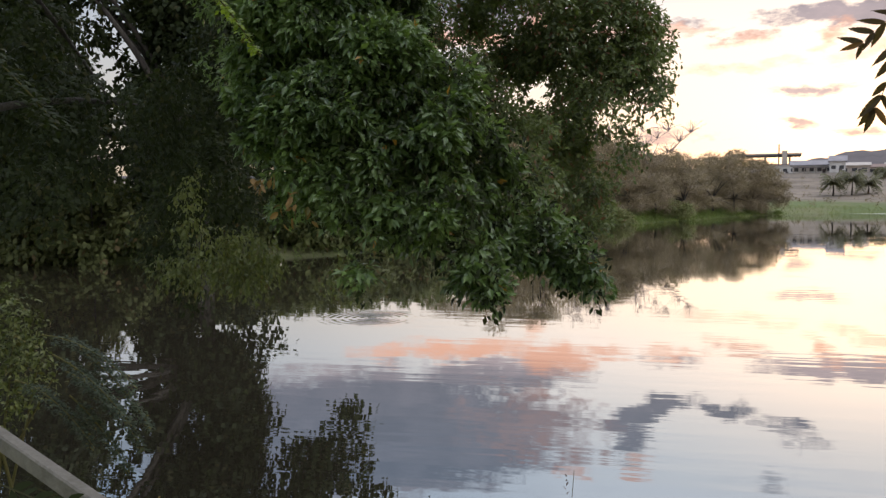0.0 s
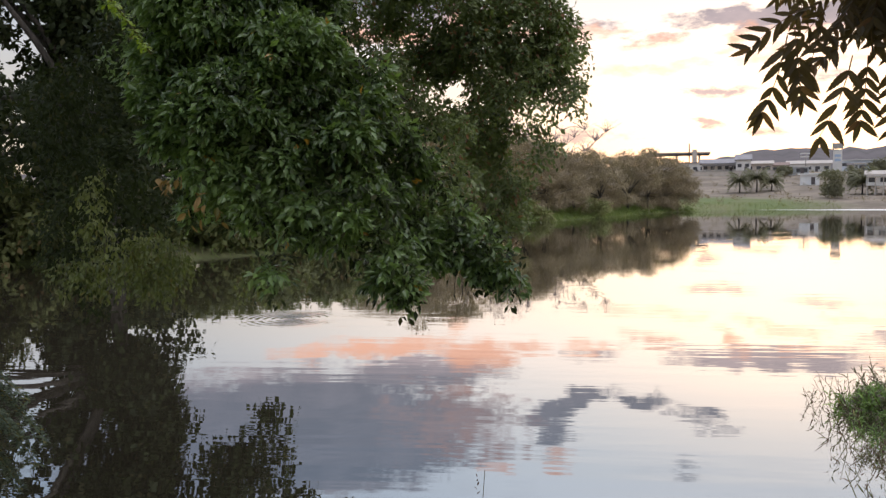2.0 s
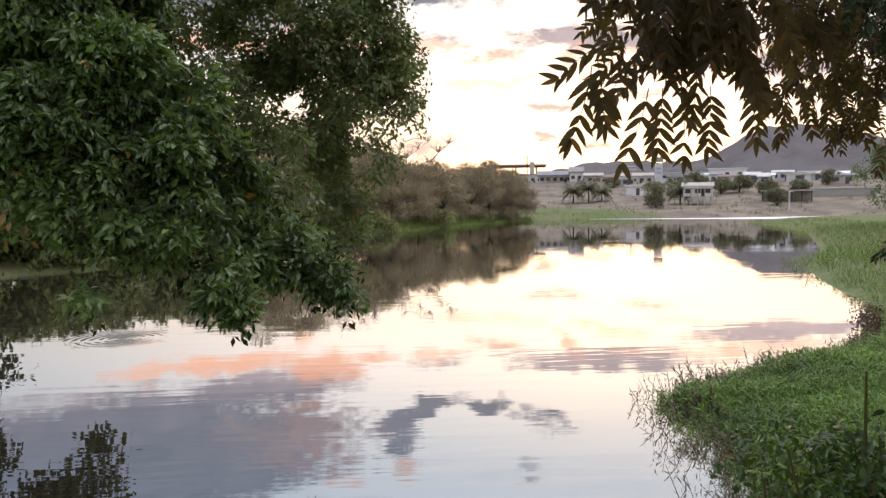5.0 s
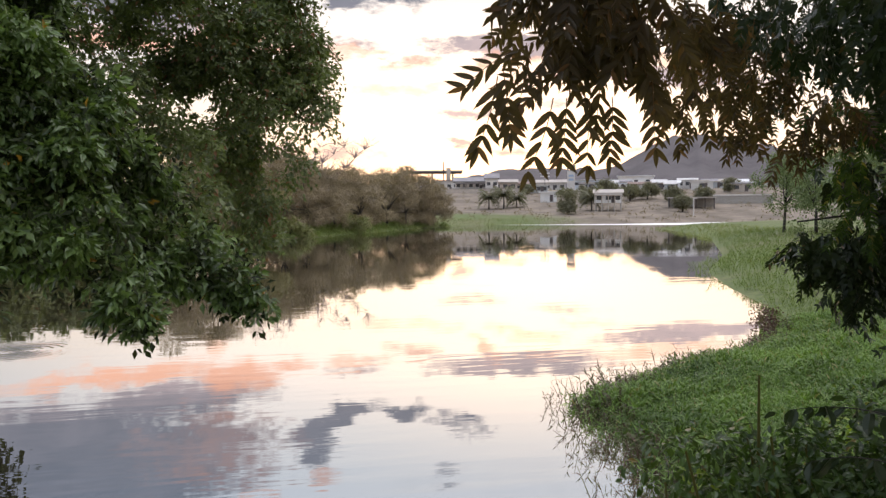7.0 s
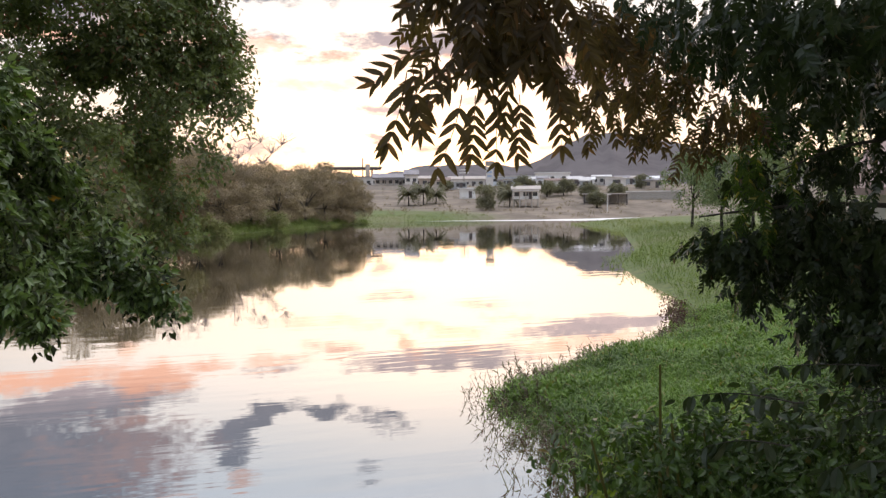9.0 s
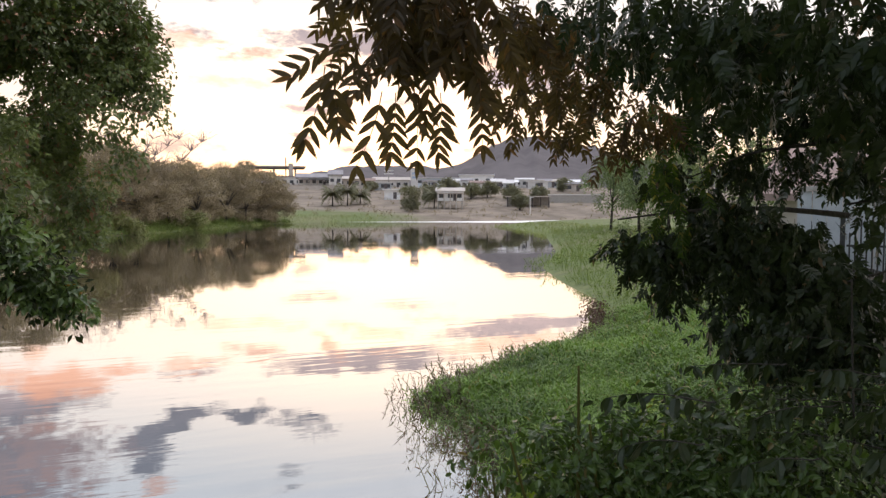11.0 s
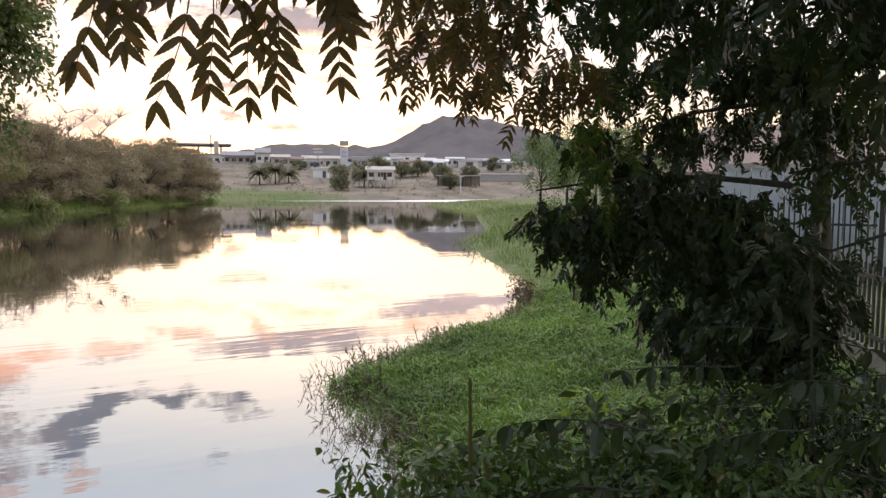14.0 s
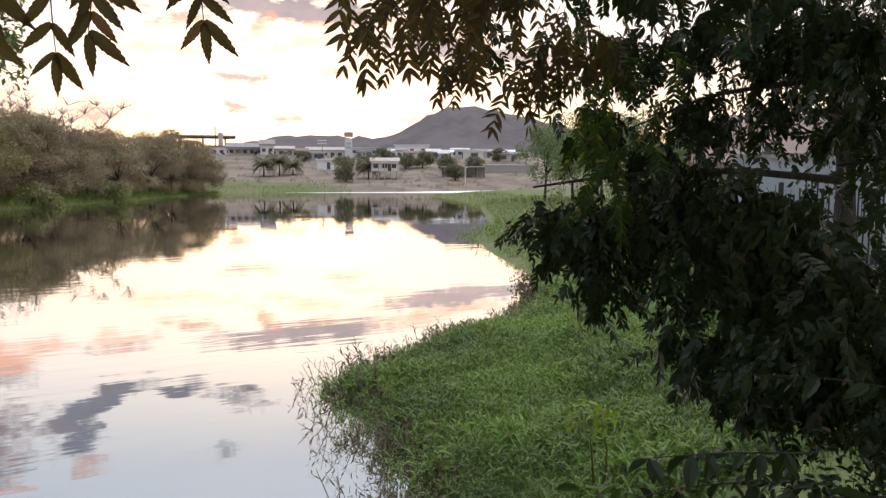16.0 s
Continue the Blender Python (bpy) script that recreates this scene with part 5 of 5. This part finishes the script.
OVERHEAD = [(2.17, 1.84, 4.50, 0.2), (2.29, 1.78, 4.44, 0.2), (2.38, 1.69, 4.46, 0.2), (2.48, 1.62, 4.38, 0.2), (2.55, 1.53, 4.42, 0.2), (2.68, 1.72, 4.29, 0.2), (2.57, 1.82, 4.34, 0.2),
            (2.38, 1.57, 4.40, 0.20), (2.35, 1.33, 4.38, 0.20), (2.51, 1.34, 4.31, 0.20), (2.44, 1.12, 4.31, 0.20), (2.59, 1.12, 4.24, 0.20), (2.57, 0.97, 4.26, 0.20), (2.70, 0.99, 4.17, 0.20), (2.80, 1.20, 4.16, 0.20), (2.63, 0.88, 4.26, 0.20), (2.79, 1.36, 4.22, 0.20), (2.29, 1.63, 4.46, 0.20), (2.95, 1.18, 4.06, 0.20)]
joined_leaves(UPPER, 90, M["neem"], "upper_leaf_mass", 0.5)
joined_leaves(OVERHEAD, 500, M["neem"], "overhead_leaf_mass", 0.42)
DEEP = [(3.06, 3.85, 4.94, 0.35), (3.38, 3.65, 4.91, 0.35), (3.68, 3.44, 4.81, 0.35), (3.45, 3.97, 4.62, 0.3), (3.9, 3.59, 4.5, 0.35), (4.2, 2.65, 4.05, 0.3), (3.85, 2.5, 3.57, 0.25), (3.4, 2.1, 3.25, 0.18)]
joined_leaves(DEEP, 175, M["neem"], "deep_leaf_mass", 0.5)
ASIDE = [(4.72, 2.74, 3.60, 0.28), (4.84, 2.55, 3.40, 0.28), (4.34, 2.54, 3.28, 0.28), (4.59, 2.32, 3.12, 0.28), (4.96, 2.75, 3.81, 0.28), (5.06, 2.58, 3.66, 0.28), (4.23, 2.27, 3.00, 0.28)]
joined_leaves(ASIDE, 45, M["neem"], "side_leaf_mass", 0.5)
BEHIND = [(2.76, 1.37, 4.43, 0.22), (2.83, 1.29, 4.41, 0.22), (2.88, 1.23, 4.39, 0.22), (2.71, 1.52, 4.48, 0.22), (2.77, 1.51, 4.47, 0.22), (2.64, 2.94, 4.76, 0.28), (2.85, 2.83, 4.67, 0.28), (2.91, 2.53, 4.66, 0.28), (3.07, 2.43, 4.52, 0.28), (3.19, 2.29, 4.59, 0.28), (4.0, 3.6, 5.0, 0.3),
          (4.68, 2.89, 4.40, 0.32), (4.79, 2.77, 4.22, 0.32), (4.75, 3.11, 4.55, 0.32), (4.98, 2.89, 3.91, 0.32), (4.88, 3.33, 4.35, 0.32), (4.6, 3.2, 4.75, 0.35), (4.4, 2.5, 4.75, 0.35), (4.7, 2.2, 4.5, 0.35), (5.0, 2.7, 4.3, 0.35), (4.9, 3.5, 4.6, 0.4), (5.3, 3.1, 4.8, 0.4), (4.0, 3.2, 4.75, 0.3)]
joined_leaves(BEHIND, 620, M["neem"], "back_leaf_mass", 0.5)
# unseen thick roof of the crown, above and behind the lookout, added for shade
ROOF = [(4.6 + 3.6 * math.sin(k * 2.4) * math.sqrt(k / 46), -0.2 + 3.8 * math.cos(k * 2.4) * math.sqrt(k / 46), 7.6 + 0.9 * math.sin(k * 1.3), 1.0) for k in range(46)]
v, f = sprays(local_to(ROOF, no), 4800, 0.2, 6, 0.5, 0.5, (TUFT_V, TUFT_F))
child("crown_shade", mesh_from("crown_shade", v, f, M["neem"]), neem, "unseen thick upper crown added for its shade", "stuff")

# ---- low shrubs at the lookout's feet ----
bush("broadleaf_shrub", "low broad-leaved shrub with a few yellow leaves", [(1.72, 1.79, 2.93, 0.07), (1.86, 1.76, 2.95, 0.09), (2.02, 1.70, 2.98, 0.11), (2.2, 1.72, 2.92, 0.14), (2.45, 1.62, 2.9, 0.16), (2.1, 1.85, 2.75, 0.14),
     (2.7, 1.5, 2.85, 0.2), (2.35, 1.5, 2.75, 0.18)], M["shrub"], 800, 0.035, 6, 0.12, 0.35)
bush("broadleaf_shrub", "dark broad-leaved shrub crowding the edge of the bank", [(2.03, 2.02, 2.9, 0.1), (2.2, 1.93, 2.93, 0.11), (2.4, 1.83, 2.98, 0.11), (2.6, 1.72, 3.0, 0.12), (2.1, 2.05, 2.76, 0.14), (2.4, 1.95, 2.78, 0.16), (2.7, 1.85, 2.82, 0.16), (1.88, 2.08, 2.87, 0.09), (1.76, 2.12, 2.9, 0.05)],
     M["dark_shrub"], 430, 0.045, 5, 0.13, 0.3)
bush("yellow_shoot", "yellow-green leafy shoot in the shrub", [(1.74, 1.86, 2.78, 0.05), (1.8, 1.84, 2.86, 0.04)], M["yellow"], 9, 0.07, 4, 0.07)


def pinnate_branch(parent, origin, start, end, rise, pairs=8, leaflet=0.07):
    """An arching leaf stalk with oval leaflets that hang from it on both sides."""
    a, b = np.array(start) - origin, np.array(end) - origin
    s = np.linspace(0, 1, 9)[:, None]
    rib = a + (b - a) * s + np.array((0, 0, 1.0)) * rise * np.sin(s * math.pi * 0.8)
    foot = a + (a - b) * 0.08
    pile = Pile().tube(np.concatenate([foot[None], rib]), np.linspace(0.003, 0.001, 10), 5)
    stalk = child("branch", pile.mesh("branch", M["bark"], True), parent)
    way = unit(b - a)
    side = unit(np.cross(way, (0, 0, 1.0)))
    for i in range(pairs):
        for sg in (-1, 1):
            k = 0.12 + 0.88 * (i + 0.25 * sg + 0.4 * rng.normal()) / (pairs - 1)
            p = a + (b - a) * k + np.array((0, 0, 1.0)) * rise * math.sin(k * math.pi * 0.8)
            ax = unit(side * sg * (0.5 + 0.4 * rng.random()) + way * 0.45 + np.array((0, 0, -0.9)) + rng.normal(size=3) * 0.45)
            v, f = place_many(LEAF_V * np.array([0.85, 1, 1.5]), LEAF_F, p[None], ax[None], (side * sg + np.array((0, 0, 0.6)) + rng.normal(size=3) * 0.4)[None], [leaflet * (0.45 + 0.75 * rng.random())])
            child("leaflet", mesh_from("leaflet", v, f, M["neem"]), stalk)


STALKS = [
    ((2.13, 1.32, 3.22), (1.88, 1.49, 3.2), 0.03), ((2.49, 0.77, 3.44), (2.37, 0.93, 3.4), 0.03), ((2.49, 1.19, 3.2), (2.31, 1.33, 3.12), 0.03), ((2.58, 0.94, 3.26), (2.46, 1.07, 3.18), 0.03), ((2.58, 1.12, 3.3), (2.45, 1.25, 3.27), 0.03), ((2.06, 1.28, 3.11), (1.87, 1.4, 3.07), 0.03), ((2.28, 1.07, 3.1), (2.11, 1.2, 3.03), 0.03), ((2.52, 0.81, 3.17), (2.39, 0.95, 3.11), 0.03)]
STALKS += [
    ((2.77, 1.64, 3.22), (2.48, 1.8, 3.2), 0.01), ((3.15, 1.35, 3.12), (2.55, 1.7, 3.08), 0.06), ((3.3, 1.5, 3.02), (2.62, 1.95, 2.93), 0.08), ((3.0, 1.3, 2.95), (2.4, 1.62, 2.95), 0.07), ((3.2, 1.9, 2.98), (2.5, 2.15, 2.85), 0.08), ((3.45, 1.6, 3.2), (3.1, 2.1, 3.2), 0.05), ((3.2, 1.2, 3.22), (2.8, 1.45, 3.16), 0.05)]
sap = thing("sapling", (3.10, 1.56, float(ground_height(3.10, 1.56))), "thin dark sapling with arching leaves of hanging oval leaflets", "sapling")
so = np.array(sap.location)
child("stem", Pile().tube(limb_points((0, 0, -0.1), np.array((3.31, 1.74, 3.55)) - so, 0, 0.02, 7), np.linspace(0.0075, 0.004, 7), 6).mesh("stem", M["bark"], True), sap)
for a, b, rise in STALKS:
    pinnate_branch(sap, so, a, b, rise)
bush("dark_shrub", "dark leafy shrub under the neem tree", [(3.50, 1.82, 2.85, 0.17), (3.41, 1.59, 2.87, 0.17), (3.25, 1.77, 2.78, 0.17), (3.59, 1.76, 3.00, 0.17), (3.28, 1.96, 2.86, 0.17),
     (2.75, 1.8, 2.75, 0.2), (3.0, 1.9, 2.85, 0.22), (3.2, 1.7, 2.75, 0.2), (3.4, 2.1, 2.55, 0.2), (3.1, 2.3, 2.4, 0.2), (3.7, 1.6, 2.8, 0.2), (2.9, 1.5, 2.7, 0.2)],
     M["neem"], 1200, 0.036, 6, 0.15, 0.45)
bush("yellow_weed", "yellow-green leafy weed among the grass", [(6.0, 6.2, 1.5, 0.12), (6.35, 6.3, 1.52, 0.1)], M["yellow"], 14, 0.09, 5, 0.12)

# ---- fence and wall by the lookout ----
fx, fy = np.array((11.1, 7.4)), np.array((10.1, 6.0))
way = (fx - fy) / np.linalg.norm(fx - fy)
fence = thing("picket_fence", (float(fy[0]), float(fy[1]), 1.74), "low black iron picket fence on a pale kerb", "fence")
turn = math.atan2(way[1], way[0])
fence.rotation_euler = (0, 0, turn)
child("kerb", Pile().box((0, 0, 0.02), (12, 0.16, 0.2)).mesh("kerb", M["rail"]), fence, "worn concrete kerb")
for z in (0.25, 0.95):
    child("rail", Pile().box((0, 0, z), (12, 0.04, 0.05)).mesh("rail", M["iron"]), fence)
picket = Pile().box((0, 0, 0.6), (0.03, 0.03, 1.0)).mesh("picket", M["iron"])
for i in range(90):
    ob = child("picket", picket, fence)
    ob.location = (-5.9 + i * 0.132, 0, 0)
yard = thing("yard_wall", site(57, 19.5), "pale grey sheet-metal yard wall", "wall")
yard.rotation_euler = (0, 0, -radians(57))
sheet = Pile().box((0, 0, 1.1), (0.3, 0.05, 3.0)).mesh("sheet", M["panel"])
for i in range(18):
    ob = child("sheet", sheet, yard)
    ob.location = (-2.7 + i * 0.32, 0.02 * (i % 2), 0)
child("coping", Pile().box((0, 0, 2.66), (5.9, 0.14, 0.1)).mesh("coping", M["concrete"]), yard)
gate = thing("yard_gate", site(54.9, 18.9), "blue-grey iron gate with two arched leaves of upright bars", "gate")
gate.rotation_euler = (0, 0, -radians(54.9))
for side in (-1, 1):
    for i in range(9):
        x, high = side * (0.1 + i * 0.11), 1.45 + 0.5 * math.sin(math.pi * (i + 0.5) / 9)
        child("bar", Pile().box((x, -0.12, 0.35 + high / 2), (0.035, 0.035, high)).mesh("bar", M["iron"]), gate)
    for z in (0.55, 1.6):
        child("rail", Pile().box((side * 0.54, -0.10, z), (1.0, 0.03, 0.05)).mesh("rail", M["iron"]), gate)
for x in (-1.12, 1.12):
    child("post", Pile().box((x, -0.12, 1.0), (0.1, 0.1, 2.6)).mesh("post", M["iron"]), gate)
house("yard_house", "house with pinkish tiled roof behind the yard wall", 57, 30, 9, 7, 3.0, M["cream"], M["red_roof"], "gable", 1.6, 0.6, 3)
tree("yard_tree", "slim tree beside the yard wall", site(54.6, 12.5), clumps_round(54.6, 12.5, 3.2, 6.0, 0.8, 14, 0.6), M["shade_leaf"], 500, 0.12, 0.13, fork=0.9, reach=0.3, template=(LEAF_V, LEAF_F))

# ---- rail, fronds and weeds at the start of the walk ----
ra, rb = Vector((-2.9, 2.35, 3.035)), Vector((-0.9, 1.45, 2.655))
gz0 = float(ground_height(-1.6, 1.75))
rail = thing("hand_rail", (-1.6, 1.75, gz0), "weathered pale wooden rail above the bank", "rail")
ro = Vector((-1.6, 1.75, gz0))
d = (rb - ra).normalized()
up = Vector((0, 0, 1))
sd = d.cross(up).normalized()
n2 = sd.cross(d)
corners = [(-0.02, -0.032), (0.02, -0.032), (0.024, 0.026), (0.018, 0.032), (-0.018, 0.032), (-0.024, 0.026)]
v = [tuple(p + sd * a + n2 * b - ro) for p in (ra, rb) for a, b in corners]
q = [(i, (i + 1) % 6, 6 + (i + 1) % 6, 6 + i) for i in range(6)]
child("bar", Pile().add(v, q).mesh("bar", M["rail"]), rail, "pale weathered timber bar")
for k in (0.05, 0.95):
    p = ra.lerp(rb, k) - ro
    child("post", Pile().box((p.x, p.y, (p.z - 0.3) / 2), (0.09, 0.09, p.z + 0.3)).mesh("post", M["rail"]), rail)


def feather_frond(name, label, start, way, length, mat, droop=0.5, pinnae=16, fine=11, leaflet=0.03, width=0.16):
    """A feathery twig: a curved rib with side ribs, each with fine leaflets."""
    top = thing(name, start, label, "branch")
    way = Vector(way).normalized()
    s = np.linspace(0, 1, 10)[:, None]
    rib = np.array(way) * s * length + np.array((0, 0, -1.0)) * droop * length * s ** 2
    child("rib", Pile().tube(rib, np.linspace(0.005, 0.002, 10), 5).mesh("rib", M["stem"], True), top)
    pos, axs = [], []
    for i in range(pinnae):
        k = 0.12 + 0.88 * i / pinnae
        p0 = np.array(way) * k * length + np.array((0, 0, -1.0)) * droop * length * k ** 2
        tan = unit(np.array(way) + np.array((0, 0, -2.0)) * droop * k)
        sd = unit(np.cross(tan, (0, 0, 1.0)))
        for sg in (-1, 1):
            out = unit(sd * sg + tan * 0.6 + np.array((0, 0, -0.25)))
            for j in range(fine):
                p = p0 + out * width * (1 - 0.5 * k) * (j + 1) / fine
                for s2 in (-1, 1):
                    pos.append(p)
                    axs.append(unit(np.cross(out, (0, 0, 1.0))) * s2 + out * 0.7)
    pos, axs = np.array(pos), np.array(axs)
    pos = pos + rng.normal(size=pos.shape) * np.array([1, 1, 1.6]) * width * 0.06
    axs = axs + rng.normal(size=axs.shape) * 0.35
    v, f = place_many(TUFT_V * np.array([0.7, 1, 1]), TUFT_F, pos, axs, np.tile((0, 0, 1.0), (len(pos), 1)) + rng.normal(size=pos.shape) * 0.2, leaflet * (0.8 + 0.4 * rng.random(len(pos))))
    child("leaflet_spray", mesh_from("leaflet_spray", v, f, mat), top, "", "stuff")
    return top


feather_frond("feathery_branch", "feathery acacia twig hanging into view", (-1.75, 1.2, 4.35), (0.9, 0.25, -0.1), 0.55, M["shade_leaf"], 0.6)
feather_frond("feathery_branch", "bright green feathery twig tip", (-1.1, 1.6, 4.55), (0.75, 0.3, -0.4), 0.38, M["yellow"], 0.5, 12, 9, 0.022, 0.06)
for start, go, length, drop in (((-2.52, 2.88, 3.06), (0.47, 0.05, -0.02), 0.62, 0.5), ((-2.40, 2.80, 2.98), (0.40, 0.02, -0.16), 0.55, 0.42), ((-2.30, 2.92, 2.96), (0.34, 0.06, -0.26), 0.50, 0.36),
                                 ((-2.46, 2.96, 2.86), (0.42, -0.02, -0.12), 0.60, 0.55), ((-2.36, 2.86, 2.76), (0.30, 0.05, -0.25), 0.48, 0.4), ((-2.62, 2.80, 2.84), (0.36, 0.0, -0.05), 0.55, 0.6)):
    feather_frond("feathery_branch", "dark feathery frond drooping above the water", start, go, length * 0.8, M["frond"], drop, 19, 9, 0.021, 0.085)
feather_frond("feathery_branch", "blue-green feathery twig among the neem leaves", (3.77, 2.41, 4.44), (-0.18, 0.11, -0.16), 0.28, M["pale_frond"], 0.3, 16, 10, 0.03, 0.1)
feather_frond("feathery_branch", "blue-green feathery twig among the neem leaves", (3.72, 2.46, 4.47), (-0.05, 0.11, -0.13), 0.18, M["pale_frond"], 0.3, 16, 10, 0.03, 0.1)
bush("bank_bush", "yellow-green bush on the near bank", [(-2.99, 3.18, 3.00, 0.20), (-3.04, 3.10, 2.80, 0.25), (-3.06, 3.35, 2.80, 0.15), (-3.10, 3.11, 3.11, 0.25)], M["vine"], 520, 0.03, 6, 0.13)
fern = thing("fern_leaf", (-1.160, 1.130, 3.020), "dark toothed compound leaf over the rail", "leaf")
fa, fb = Vector((-1.160, 1.130, 3.020)), Vector((-0.920, 1.140, 2.930))
down = (fb - fa).normalized()
side = down.cross(Vector((0.3, -1.0, 0.3))).normalized()
turn = Matrix((side, side.cross(-down) * -1, -down)).transposed()
for k in range(2):
    ob = child("leaflet_spray", neem_leaf(60 + k, 10, 0.34, 0.045).mesh("leaflet_spray", M["shade_leaf"]), fern)
    ob.matrix_basis = turn.to_4x4() @ pose(0.02 * k, 0.03 * k, 0.1 * k, 0, 0, 25 * k)
grass_patch("dry_grass", "dry straw-coloured grass on the near bank", (-3.5, -2.1, 2.6, 4.2), 420, lambda x, y, sd: sd > -0.1, 0.55, M["dry"], 1.1, 5)
grass_patch("dry_grass", "tall dry grass blades beside the rail", (-1.62, -1.05, 1.66, 1.98), 46, lambda x, y, sd: sd > -0.5, 1.05, M["dry"], 1.0, 7)
stalk = thing("weed_stalk", (0.10, 2.86, float(ground_height(0.10, 2.86))), "thin dark weed stalk with a bud at its tip", "weed")
tip = np.array((0.13 - 0.10, 2.83 - 2.86, 2.53 - stalk.location.z))
child("stem", Pile().tube(limb_points((0, 0, -0.05), tip, 0, 0.02, 7), np.linspace(0.004, 0.0015, 7), 6).mesh("stem", M["stem"], True), stalk)
v, f = place_many(LEAF_V, LEAF_F, np.tile(tip, (6, 1)) - np.array([(0, 0, 0.02 * k) for k in range(6)]), np.array([(math.cos(k * 2.4), math.sin(k * 2.4), 1.4) for k in range(6)]), np.tile((0, 0, 1.0), (6, 1)) + 0.01, np.linspace(0.012, 0.026, 6))
child("bud", mesh_from("bud", v, f, M["stem"]), stalk)
